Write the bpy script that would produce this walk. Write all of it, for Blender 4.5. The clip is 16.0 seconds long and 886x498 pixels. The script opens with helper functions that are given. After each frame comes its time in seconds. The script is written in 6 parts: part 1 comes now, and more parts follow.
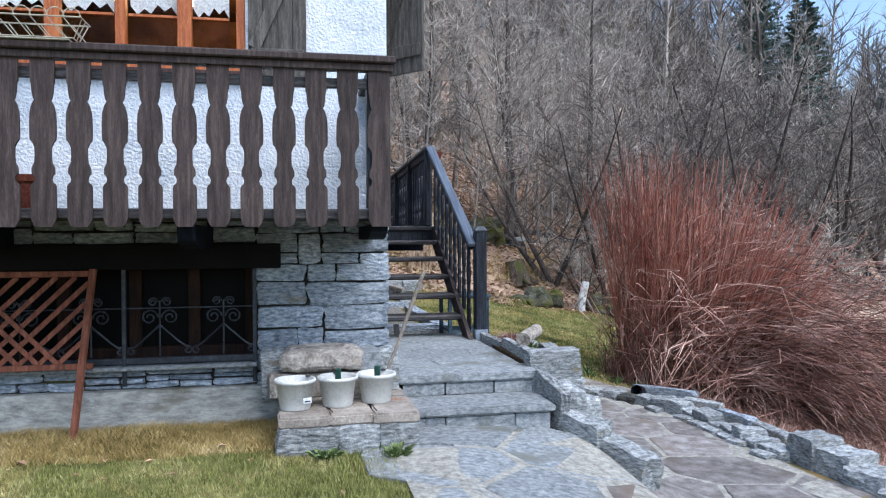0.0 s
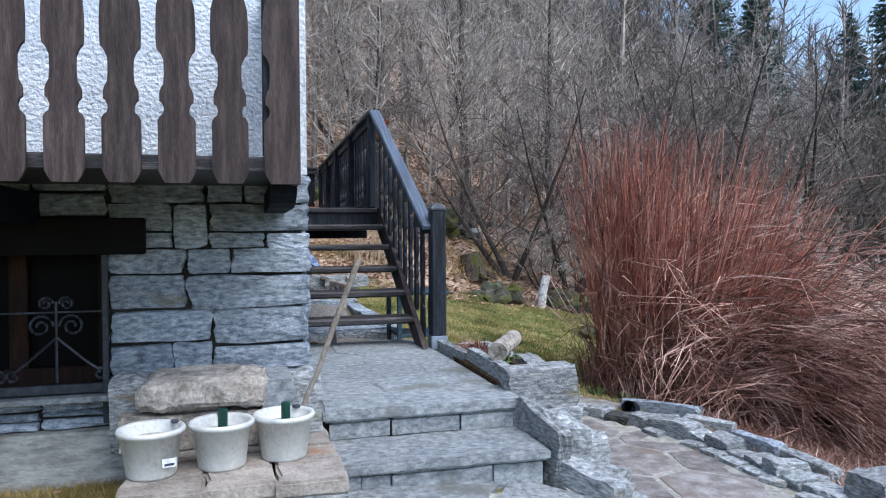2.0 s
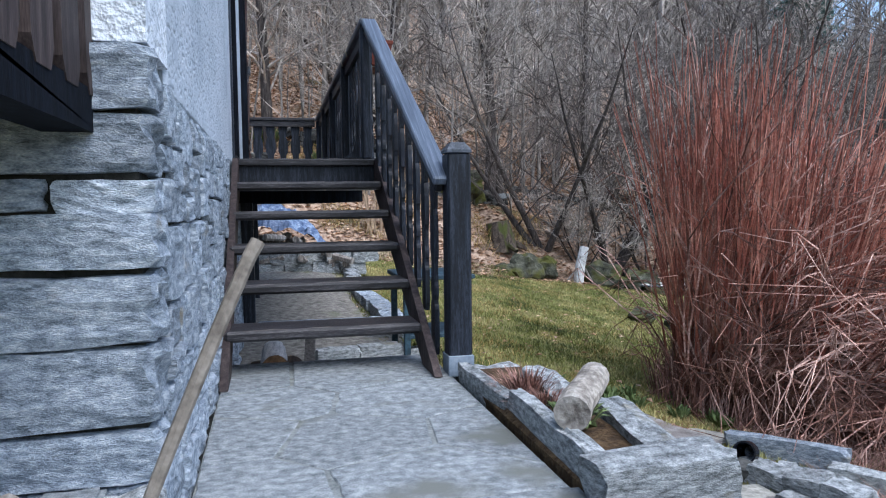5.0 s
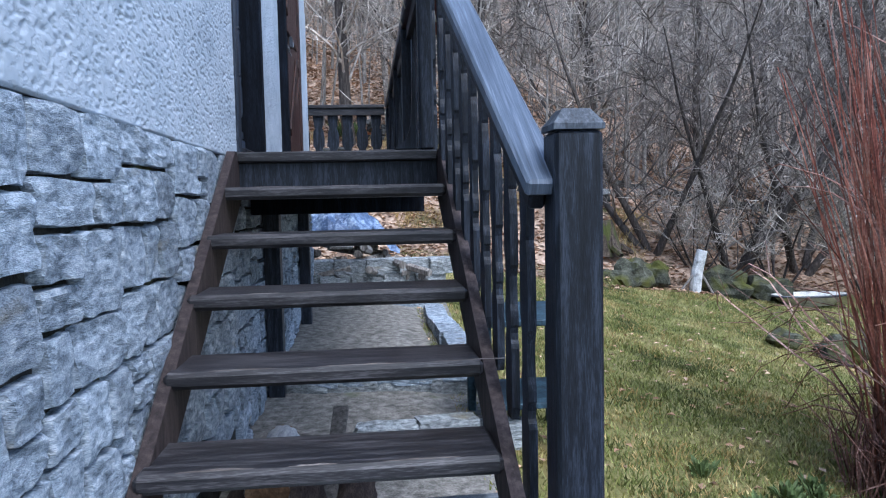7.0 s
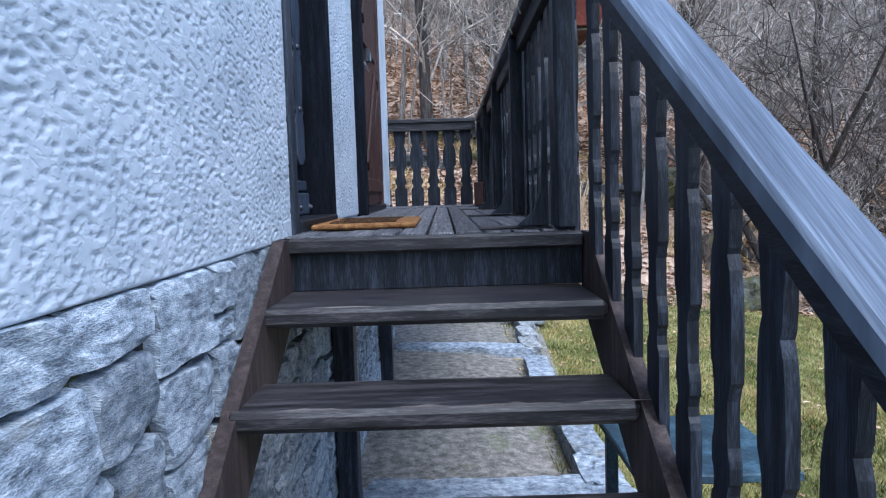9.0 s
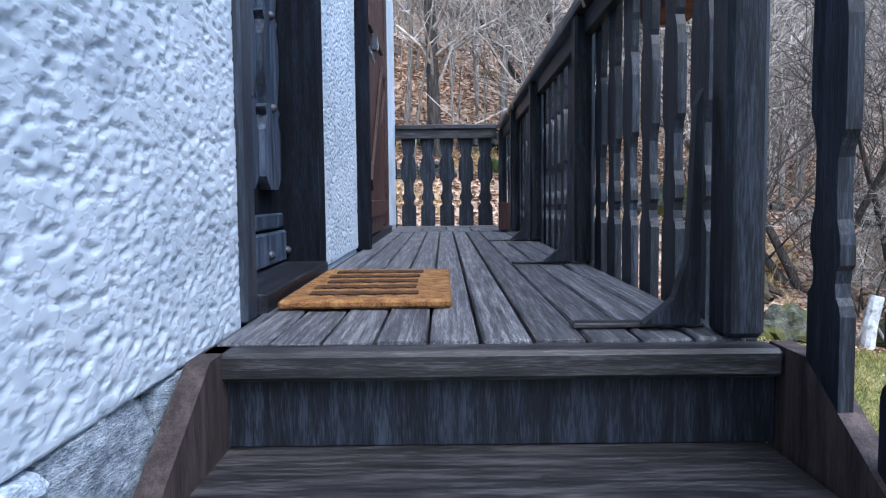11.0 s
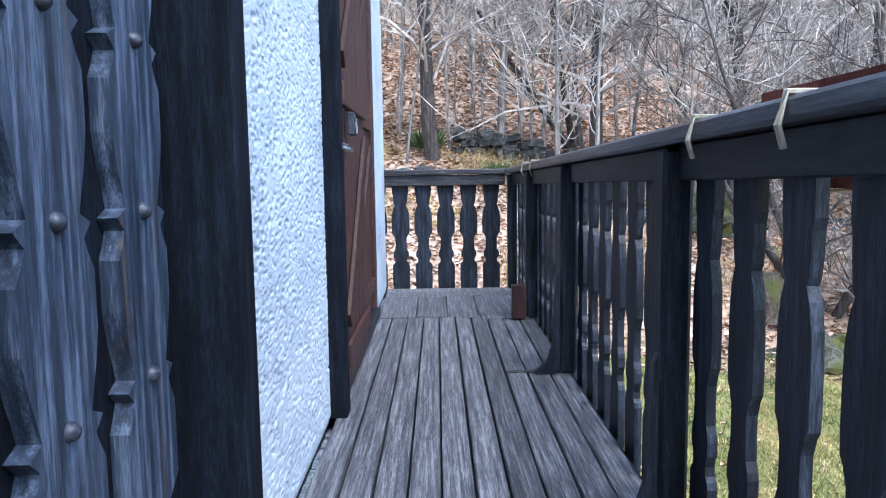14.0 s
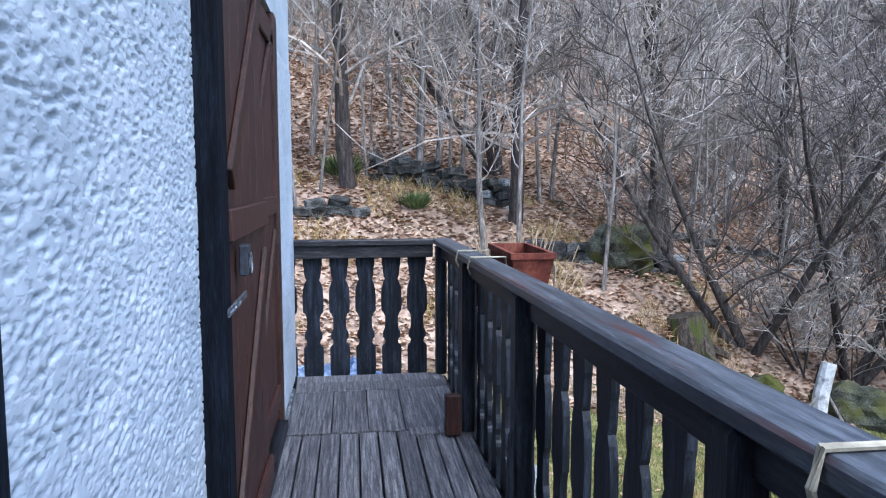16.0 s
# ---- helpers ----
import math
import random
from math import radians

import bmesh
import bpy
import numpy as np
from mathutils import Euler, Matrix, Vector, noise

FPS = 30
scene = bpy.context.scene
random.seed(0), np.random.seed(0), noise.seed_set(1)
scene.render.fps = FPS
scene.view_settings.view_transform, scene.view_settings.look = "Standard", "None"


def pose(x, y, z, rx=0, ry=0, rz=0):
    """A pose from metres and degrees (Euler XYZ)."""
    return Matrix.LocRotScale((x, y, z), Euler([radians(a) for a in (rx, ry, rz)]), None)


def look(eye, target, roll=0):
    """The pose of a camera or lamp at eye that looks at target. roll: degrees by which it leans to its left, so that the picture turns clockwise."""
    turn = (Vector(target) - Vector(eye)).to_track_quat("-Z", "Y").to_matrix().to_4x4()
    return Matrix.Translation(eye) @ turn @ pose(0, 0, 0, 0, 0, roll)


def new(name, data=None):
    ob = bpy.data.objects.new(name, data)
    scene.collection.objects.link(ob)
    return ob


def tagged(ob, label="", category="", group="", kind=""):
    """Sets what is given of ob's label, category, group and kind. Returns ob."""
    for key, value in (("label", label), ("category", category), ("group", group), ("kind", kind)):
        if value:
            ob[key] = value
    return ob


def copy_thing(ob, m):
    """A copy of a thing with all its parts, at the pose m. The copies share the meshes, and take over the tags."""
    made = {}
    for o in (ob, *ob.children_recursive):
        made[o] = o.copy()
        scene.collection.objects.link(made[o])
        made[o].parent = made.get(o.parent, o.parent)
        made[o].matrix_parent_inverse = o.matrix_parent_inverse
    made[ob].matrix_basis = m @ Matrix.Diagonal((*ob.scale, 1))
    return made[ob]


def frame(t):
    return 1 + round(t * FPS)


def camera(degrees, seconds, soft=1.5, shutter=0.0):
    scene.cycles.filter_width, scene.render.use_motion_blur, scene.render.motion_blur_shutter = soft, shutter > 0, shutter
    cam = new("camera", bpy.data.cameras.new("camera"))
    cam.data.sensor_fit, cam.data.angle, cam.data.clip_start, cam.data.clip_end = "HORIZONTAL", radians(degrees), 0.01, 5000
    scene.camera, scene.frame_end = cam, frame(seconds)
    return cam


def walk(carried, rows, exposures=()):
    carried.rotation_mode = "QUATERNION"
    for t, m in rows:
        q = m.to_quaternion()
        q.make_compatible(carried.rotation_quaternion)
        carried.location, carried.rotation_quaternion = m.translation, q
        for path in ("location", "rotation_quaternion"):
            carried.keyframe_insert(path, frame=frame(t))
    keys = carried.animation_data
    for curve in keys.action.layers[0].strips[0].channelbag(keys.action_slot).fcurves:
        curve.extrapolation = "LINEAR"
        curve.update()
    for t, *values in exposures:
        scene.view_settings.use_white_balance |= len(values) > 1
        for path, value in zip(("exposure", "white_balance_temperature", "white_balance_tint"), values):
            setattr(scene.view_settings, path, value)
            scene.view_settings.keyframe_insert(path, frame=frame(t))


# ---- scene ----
cam = camera(62.6, 16.0, 1.15)
PATH = [
    (0, (0.029, -0.089, 1.39), (0.422, 1.872, 1.365), -0.3),
    (0.5, (0.064, 0.345, 1.355), (0.467, 2.303, 1.33), -0.3),
    (1, (0.145, 0.751, 1.328), (0.579, 2.704, 1.301), -0.5),
    (1.5, (0.263, 1.136, 1.302), (0.75, 3.076, 1.27), -0.4),
    (2, (0.389, 1.535, 1.274), (0.913, 3.465, 1.236), -0.4),
    (2.5, (0.562, 1.904, 1.26), (1.1, 3.83, 1.211), -0.7),
    (3, (0.699, 2.21, 1.261), (1.237, 4.135, 1.183), -0.2),
    (3.5, (0.78, 2.557, 1.27), (1.248, 4.498, 1.163), -0.2),
    (3.7, (0.799, 2.686, 1.264), (1.245, 4.632, 1.148), -0.4),
    (5.8, (1.174, 4.401, 1.163), (1.638, 6.342, 1.03), -0.8),
    (6, (1.233, 4.589, 1.145), (1.687, 6.532, 1.004), -1.0),
    (6.5, (1.301, 5.026, 1.23), (1.666, 6.987, 1.092), -1.1),
    (7, (1.37, 5.455, 1.316), (1.579, 7.439, 1.179), -1.2),
    (7.5, (1.361, 5.793, 1.47), (1.436, 7.784, 1.297), -1.4),
    (8, (1.283, 6.1, 1.617), (1.329, 8.091, 1.44), -2.0),
    (8.5, (1.256, 6.375, 1.69), (1.279, 8.368, 1.523), -2.4),
    (8.7, (1.276, 6.506, 1.698), (1.282, 8.499, 1.538), -2.1),
    (10.8, (1.173, 7.726, 1.775), (1.172, 9.721, 1.631), -0.5),
    (11, (1.149, 7.85, 1.829), (1.145, 9.845, 1.688), -0.6),
    (11.5, (1.123, 8.053, 1.943), (1.119, 10.048, 1.8), -0.4),
    (12, (1.139, 8.27, 2.027), (1.142, 10.265, 1.883), -0.6),
    (12.5, (1.117, 8.413, 2.146), (1.12, 10.407, 1.989), -0.5),
    (13, (1.064, 8.609, 2.263), (1.047, 10.601, 2.085), -0.6),
    (13.5, (1.062, 8.733, 2.336), (1.032, 10.723, 2.138), -0.7),
    (14, (1.116, 8.938, 2.469), (1.129, 10.927, 2.261), -0.8),
    (14.5, (1.09, 9.087, 2.564), (1.143, 11.074, 2.344), -0.5),
    (15, (1.043, 9.293, 2.694), (1.182, 11.275, 2.47), -0.4),
    (15.5, (1.06, 9.463, 2.743), (1.266, 11.441, 2.533), -0.5),
    (16, (1.094, 9.675, 2.896), (1.341, 11.651, 2.707), -0.1),
]
EXPOSURES = ((0.0, 1.22, 5800, 8), (3.0, 1.14, 5750, 8), (6.5, 1.2, 5500, 8), (7.0, 1.36, 5350, 8), (8.0, 1.42, 5300, 8), (11.0, 1.78, 5450, 8), (12.0, 1.92, 5450, 8), (13.0, 1.96, 5350, 8), (14.0, 2.15, 5350, 8), (14.9, 2.22, 5400, 8), (15.4, 2.05, 5400, 8), (16.0, 1.6, 5300, 8))
walk(cam, [(t, look(eye, target, roll)) for t, eye, target, roll in PATH], EXPOSURES)

# ---- world and light ----
world = bpy.data.worlds.new("world")
scene.world = world
world.use_nodes = True
wn = world.node_tree
sky = wn.nodes.new("ShaderNodeTexSky")
sky.sky_type, sky.sun_disc = "NISHITA", False
sky.sun_elevation, sky.sun_rotation, sky.air_density, sky.dust_density = radians(57), radians(152), 1.0, 2.5
wn.links.new(sky.outputs[0], wn.nodes["Background"].inputs[0])
wn.nodes["Background"].inputs[1].default_value = 0.12
sun = new("sun", bpy.data.lights.new("sun", "SUN"))
sun.data.energy, sun.data.angle, sun.data.color = 1.25, radians(50), (1.0, 0.97, 0.94)
sun.matrix_world = look((0, 0, 0), (-0.26, 0.48, -0.84))


# ---- materials ----
def rgb(h):
    """Linear colour from a hex string."""
    v = [int(h[i:i + 2], 16) / 255 for i in (0, 2, 4)]
    return [c / 12.92 if c < 0.04045 else ((c + 0.055) / 1.055) ** 2.4 for c in v] + [1]


def mat(name, cols, scale=8.0, stretch=(1, 1, 1), rough=0.8, bump=0.3, bscale=None, fine=60.0, vary=0.0, metal=0.0, dist=0.02, stain=None, detail=6.0, voronoi=False, pits=False, coords="Object"):
    """A material from noise at two scales: cols run from low to high noise; vary shifts brightness piece by piece."""
    m = bpy.data.materials.new(name)
    m.use_nodes = True
    n, l = m.node_tree.nodes, m.node_tree.links
    b = n["Principled BSDF"]
    b.inputs["Roughness"].default_value, b.inputs["Metallic"].default_value = rough, metal
    b.inputs["Specular IOR Level"].default_value = 0.4 if rough < 0.6 else 0.25
    tc, mp = n.new("ShaderNodeTexCoord"), n.new("ShaderNodeMapping")
    mp.inputs["Scale"].default_value = stretch
    oi = n.new("ShaderNodeObjectInfo")
    if coords == "World":
        geo = n.new("ShaderNodeNewGeometry")
        l.new(geo.outputs["Position"], mp.inputs[0])
    else:
        l.new(tc.outputs["Object"], mp.inputs[0])
        off = n.new("ShaderNodeVectorMath")
        off.operation = "SCALE"
        off.inputs[0].default_value = (37, 53, 71)
        l.new(oi.outputs["Random"], off.inputs["Scale"])
        l.new(off.outputs[0], mp.inputs["Location"])
    a = n.new("ShaderNodeTexNoise")
    a.inputs["Scale"].default_value, a.inputs["Detail"].default_value, a.inputs["Roughness"].default_value = scale, detail, 0.65
    f = n.new("ShaderNodeTexNoise")
    f.inputs["Scale"].default_value, f.inputs["Detail"].default_value = fine, 4
    l.new(mp.outputs[0], a.inputs[0])
    l.new(mp.outputs[0], f.inputs[0])
    mix = n.new("ShaderNodeMath")
    mix.operation = "MULTIPLY_ADD"
    mix.inputs[1].default_value = 0.45
    l.new(f.outputs[0], mix.inputs[0])
    sub = n.new("ShaderNodeMath")
    sub.operation = "SUBTRACT"
    sub.inputs[1].default_value = 0.22
    l.new(a.outputs[0], sub.inputs[0])
    l.new(sub.outputs[0], mix.inputs[2])
    r = n.new("ShaderNodeValToRGB")
    cs = [rgb(c) for c in cols]
    r.color_ramp.elements[0].position, r.color_ramp.elements[0].color = 0.3, cs[0]
    r.color_ramp.elements[1].position, r.color_ramp.elements[1].color = 0.7, cs[-1]
    for i, c in enumerate(cs[1:-1]):
        r.color_ramp.elements.new(0.3 + 0.4 * (i + 1) / (len(cs) - 1)).color = c
    l.new(mix.outputs[0], r.inputs[0])
    out = r.outputs[0]
    if stain:
        s, sr, mx = n.new("ShaderNodeTexNoise"), n.new("ShaderNodeValToRGB"), n.new("ShaderNodeMixRGB")
        s.inputs["Scale"].default_value, s.inputs["Detail"].default_value = stain[1], 7
        l.new(mp.outputs[0], s.inputs[0])
        sr.color_ramp.elements[0].position, sr.color_ramp.elements[1].position = stain[2], min(1, stain[2] + 0.12)
        l.new(s.outputs[0], sr.inputs[0])
        l.new(sr.outputs[0], mx.inputs[0])
        l.new(out, mx.inputs[1])
        mx.inputs[2].default_value = rgb(stain[0])
        out = mx.outputs[0]
    if vary:
        hs, mr, geo2, add = n.new("ShaderNodeHueSaturation"), n.new("ShaderNodeMapRange"), n.new("ShaderNodeNewGeometry"), n.new("ShaderNodeMath")
        add.operation = "ADD"
        l.new(oi.outputs["Random"], add.inputs[0])
        l.new(geo2.outputs["Random Per Island"], add.inputs[1])
        fr = n.new("ShaderNodeMath")
        fr.operation = "FRACT"
        l.new(add.outputs[0], fr.inputs[0])
        mr.inputs["To Min"].default_value, mr.inputs["To Max"].default_value = 1 - vary, 1 + vary
        l.new(fr.outputs[0], mr.inputs[0])
        l.new(mr.outputs[0], hs.inputs["Value"])
        l.new(out, hs.inputs["Color"])
        out = hs.outputs[0]
    l.new(out, b.inputs["Base Color"])
    if bump:
        bp = n.new("ShaderNodeBump")
        bp.inputs["Strength"].default_value, bp.inputs["Distance"].default_value = bump, dist
        src = mix.outputs[0]
        if bscale:
            w = n.new("ShaderNodeTexVoronoi" if voronoi else "ShaderNodeTexNoise")
            w.inputs["Scale"].default_value = bscale
            if not voronoi:
                w.inputs["Detail"].default_value = 1.2 if pits else 3
            l.new(mp.outputs[0], w.inputs[0])
            src = w.outputs[0]
            if pits:
                cut = n.new("ShaderNodeMapRange")
                cut.inputs["From Min"].default_value, cut.inputs["From Max"].default_value = 0.51, 0.63
                cut.inputs["To Min"].default_value, cut.inputs["To Max"].default_value = 1.0, 0.0
                l.new(src, cut.inputs[0])
                src = cut.outputs[0]
        l.new(src, bp.inputs["Height"])
        l.new(bp.outputs[0], b.inputs["Normal"])
    return m


M_PLASTER = mat("rough white plaster", ["b9c2cc", "d3dae2", "e3e8ee"], 3, rough=0.9, bump=0.9, bscale=48, dist=0.02, fine=30, stain=("a59c8a", 2.2, 0.72))
# Darker than the front plaster: the side's weaker light is put into the colour.
M_PLASTER_S = mat("roughcast white plaster toned down for side light", ["98a1ac", "acb5bf", "bcc3cc"], 3, (1, 0.6, 1), rough=0.9, bump=0.22, bscale=76, pits=True, dist=0.006, fine=30, stain=("b4a893", 1.7, 0.75))
M_STONE = mat("grey gneiss", ["4c4f4e", "7b7f80", "a0a4a5", "c6c9c9"], 22, (1, 1, 3.2), 0.85, 1.0, fine=150, vary=0.24, dist=0.012, stain=("7d7358", 3.0, 0.64), coords="World")
M_SLAB = mat("grey stone slab", ["585d5f", "82878a", "a9adae"], 24, (1, 1.2, 1.6), 0.75, 0.7, fine=190, vary=0.16, dist=0.005, stain=("6d6f6a", 2.4, 0.58), detail=10)
M_FLAG = mat("flagstone", ["57534f", "7a7572", "999694"], 8, (1, 1, 1), 0.75, 0.6, fine=120, vary=0.2, dist=0.007, stain=("6d6259", 1.8, 0.55))
M_MORTAR = mat("mortar", ["1a1a18", "2b2b28", "403f3a"], 9, rough=0.95, bump=0.6, coords="World", stain=("5b5a38", 3, 0.6))
M_CEMENT = mat("cement plinth", ["7c7d78", "9d9d97", "b9b9b2"], 7, (1, 1, 2.5), 0.95, 0.6, coords="World", fine=25, stain=("5f5c4c", 1.6, 0.58))
M_DARK = mat("dark stained wood", ["0e1015", "1c2028", "383e4a"], 5, (9, 9, 0.8), 0.46, 0.35, fine=40, vary=0.15, dist=0.004)
M_DARKX = mat("dark stained wood planks", ["131214", "282628", "524f51"], 5, (0.8, 9, 9), 0.46, 0.35, fine=40, vary=0.15, dist=0.004)
M_DARKY = mat("dark stained wood boards", ["0b0b0f", "17181d", "2c2e35"], 5, (9, 0.8, 9), 0.46, 0.35, fine=40, vary=0.15, dist=0.004)
M_SLAT = mat("brown stained slat", ["221c1b", "3b3231", "544946"], 4, (9, 9, 0.9), 0.65, 0.4, fine=40, vary=0.2, dist=0.004)
M_DECK = mat("weathered deck board", ["2c2c31", "545459", "8e8e91"], 6, (16, 0.55, 9), 0.55, 0.9, fine=48, vary=0.25, dist=0.006)
M_GRASS_G = mat("lawn soil", ["4a4828", "6a673c", "8c8458"], 2.5, rough=0.95, bump=0.8, fine=25, coords="World", stain=("7d6a44", 0.9, 0.52))
M_LITTER_G = mat("leaf covered soil", ["6c594b", "9f8875", "c6b19c"], 3.0, rough=0.95, bump=0.9, fine=18, coords="World", stain=("4b4a2a", 0.7, 0.6))
M_BARK = mat("grey bark", ["524d48", "857e77", "b9b2aa"], 6, (4, 4, 0.6), 0.9, 0.5, fine=30, vary=0.25)
M_TWIG = mat("grey twig", ["6c655e", "9d958d", "cdc5bc"], 3, rough=0.8, bump=0, vary=0.5)
M_RED = mat("red willow stem", ["66332a", "9c5f4e", "cb9c88"], 2, rough=0.55, bump=0, vary=0.65)
M_STRAW = mat("dry brown stem", ["3f2b24", "846054", "d8b8aa"], 2, rough=0.6, bump=0, vary=0.6)
M_BROWN = mat("reddish brown wood", ["20120f", "36201b", "4d312a"], 5, (9, 9, 0.8), 0.5, 0.3, fine=40, vary=0.1, dist=0.004)
M_WINWOOD = mat("orange window wood", ["7a3d1d", "a3582c", "b9713f"], 5, (9, 9, 0.8), 0.45, 0.2, fine=40)
M_BLACK = mat("near black soil and shaded beam", ["070708", "0c0c0d", "121213"], 5, rough=0.9, bump=0)
M_IRON = mat("black iron", ["1d2025", "2e323a", "454b54"], 12, rough=0.45, bump=0.2, metal=0.1)
# Dark stain taken nearly black: the shade in recesses is put into its colour.
M_FRAME = mat("dark stained wood deepened for shade", ["080a0e", "10131a", "1c222c"], 5, (9, 9, 0.8), 0.75, 0.3, fine=40, dist=0.004)

for m, s in ((M_DARK, 0.25), (M_DARKY, 0.25), (M_FRAME, 0.08)):
    m.node_tree.nodes["Principled BSDF"].inputs["Specular IOR Level"].default_value = s


# ---- mesh helpers ----
def part(name, bm, material, parent=None, label=""):
    me = bpy.data.meshes.new(name)
    if isinstance(bm, bmesh.types.BMesh):
        bm.to_mesh(me)
        bm.free()
    else:
        me.from_pydata(bm[0], [], bm[1])
    me.materials.append(material)
    ob = new(name, me)
    if parent:
        ob.parent = parent
    return tagged(ob, label)


def thing(name, label, category, group="", kind="", at=(0, 0, 0)):
    ob = tagged(new(name), label, category, group, kind)
    ob.location = at
    return ob


def shared(name, me, material, parent, m, label=""):
    ob = new(name, me)
    if not me.materials:
        me.materials.append(material)
    ob.parent = parent
    ob.matrix_basis = m
    return tagged(ob, label)


def smooth(ob):
    for p in ob.data.polygons:
        p.use_smooth = True
    return ob


def box(x0, x1, y0, y1, z0, z1, bevel=0.004, bm=None):
    out = bm or bmesh.new()
    tmp = bmesh.new()
    bmesh.ops.create_cube(tmp, size=1)
    for v in tmp.verts:
        v.co = Vector(((x0 + x1) / 2 + v.co.x * (x1 - x0), (y0 + y1) / 2 + v.co.y * (y1 - y0), (z0 + z1) / 2 + v.co.z * (z1 - z0)))
    if bevel:
        bmesh.ops.bevel(tmp, geom=tmp.edges[:], offset=bevel, segments=1, affect="EDGES")
    if bm is None:
        out.free()
        return tmp
    me = bpy.data.meshes.new("tmp")
    tmp.to_mesh(me)
    tmp.free()
    out.from_mesh(me)
    bpy.data.meshes.remove(me)
    return out


def prism(outline, depth, axis="y"):
    """Extrude a closed outline of (u, v) by depth, centred: u is x (or y), v is z."""
    bm = bmesh.new()
    rings = []
    for d in (-depth / 2, depth / 2):
        rings.append([bm.verts.new((u, d, v) if axis == "y" else (d, u, v) if axis == "x" else (u, v, d)) for u, v in outline])
    bm.faces.new(rings[0])
    bm.faces.new(rings[1][::-1])
    n = len(outline)
    for i in range(n):
        bm.faces.new((rings[0][(i + 1) % n], rings[0][i], rings[1][i], rings[1][(i + 1) % n]))
    bmesh.ops.recalc_face_normals(bm, faces=bm.faces[:])
    return bm


def revolve(profile, n=24):
    """A turned body from (radius, z) pairs."""
    V, F = [], []
    for r, z in profile:
        for i in range(n):
            a = 2 * math.pi * i / n
            V.append((r * math.cos(a), r * math.sin(a), z))
    for k in range(len(profile) - 1):
        for i in range(n):
            j = (i + 1) % n
            F.append((k * n + i, k * n + j, (k + 1) * n + j, (k + 1) * n + i))
    return V, F


def tube(V, F, pts, r0, r1, sides=3):
    """Adds a tapered tube along pts to the lists V and F."""
    base, n = len(V), len(pts)
    for i, p in enumerate(pts):
        d = (pts[min(i + 1, n - 1)] - pts[max(i - 1, 0)]).normalized()
        u = d.orthogonal().normalized()
        w = d.cross(u)
        r = r0 + (r1 - r0) * i / (n - 1)
        for k in range(sides):
            a = 2 * math.pi * k / sides
            V.append(p + (u * math.cos(a) + w * math.sin(a)) * r)
    for i in range(n - 1):
        for k in range(sides):
            j = (k + 1) % sides
            F.append((base + i * sides + k, base + i * sides + j, base + (i + 1) * sides + j, base + (i + 1) * sides + k))


# ---- the lie of the land ----
def lerp(a, b, t):
    t = min(1, max(0, t))
    t = t * t * (3 - 2 * t)
    return a + (b - a) * t


def edge_y(x):
    """Where the lawn ends and the wooded bank begins."""
    return 18.6 + 0.12 * (x - 2) + 0.5 * math.sin(x * 0.7) if x < 6 else 19.2 + 0.25 * (x - 6)


def ground_z(x, y):
    back = 0.03 * (y - 8) - 0.04 - max(0, x - 1.8) * (0.23 - 0.006 * min(12, max(0, y - 8)))
    apron = 0.07 - 0.06 * max(0, min(1.2, x - 0.9)) - 0.10 * max(0, min(3, 4.9 - y)) * max(0, min(1, x - 0.9))
    path = -0.40 - 0.035 * (x - 2.4) - 0.20 * max(0, x - 4)
    front = lerp(apron, path, (x - 1.95) / 0.55) if x < 12 else -2.4
    z = lerp(front, back, (y - (5.2 if x < 1.9 else 8.0)) / 1.2)
    if x > 9:
        z += 0.1 * (x - 9) if x < 12 else 0.3
    e = y - edge_y(x)
    if e > 0:
        k = lerp(1.0, 0.78, (x - 12) / 40)
        z += lerp(0, 0.7, e / 3) + k * (0.28 * min(e, 10) + 0.46 * max(0, e - 10)) + 0.25 * noise.noise((x * 0.3, y * 0.3, 0)) * min(1, e)
    z += 0.03 * noise.noise((x * 0.8, y * 0.8, 3)) * (1 if y > 9 or x > 6 else 0.2)
    return z


def land(name, xs, ys, keep, material, label, category):
    V, F, idx = [], [], {}
    for i, x in enumerate(xs):
        for j, y in enumerate(ys):
            idx[i, j] = len(V)
            V.append((x, y, ground_z(x, y)))
    for i in range(len(xs) - 1):
        for j in range(len(ys) - 1):
            if keep((xs[i] + xs[i + 1]) / 2, (ys[j] + ys[j + 1]) / 2):
                F.append((idx[i, j], idx[i + 1, j], idx[i + 1, j + 1], idx[i, j + 1]))
    return tagged(smooth(part(name, (V, F), material)), label, category, kind="structure")


def steps(*spans):
    out = []
    for a, b, d in spans:
        n = max(1, round((b - a) / d))
        out += [a + (b - a) * i / n for i in range(n)]
    return out + [spans[-1][1]]


XS = steps((-220, -40, 20), (-40, -12, 2), (-12, 14, 0.4), (14, 40, 2), (40, 220, 20))
YS = steps((-120, -20, 20), (-20, -4, 2), (-4, 34, 0.4), (34, 60, 2), (60, 240, 15))
land("ground", XS, YS, lambda x, y: y < edge_y(x) + 0.3, M_GRASS_G, "mossy green and brown lawn on sloping ground", "lawn")
land("ground_bank", XS, YS, lambda x, y: y >= edge_y(x) - 0.3, M_LITTER_G, "steep wooded bank covered in brown fallen leaves", "bank")

# ---- house shell ----
HX, HY, DECK = 0.71, 5.45, 1.567
FARY = 14.62
M_ROOM = mat("dim interior", ["3a2a1c", "5a3f28", "7a5a3a"], 3, rough=0.9, bump=0)


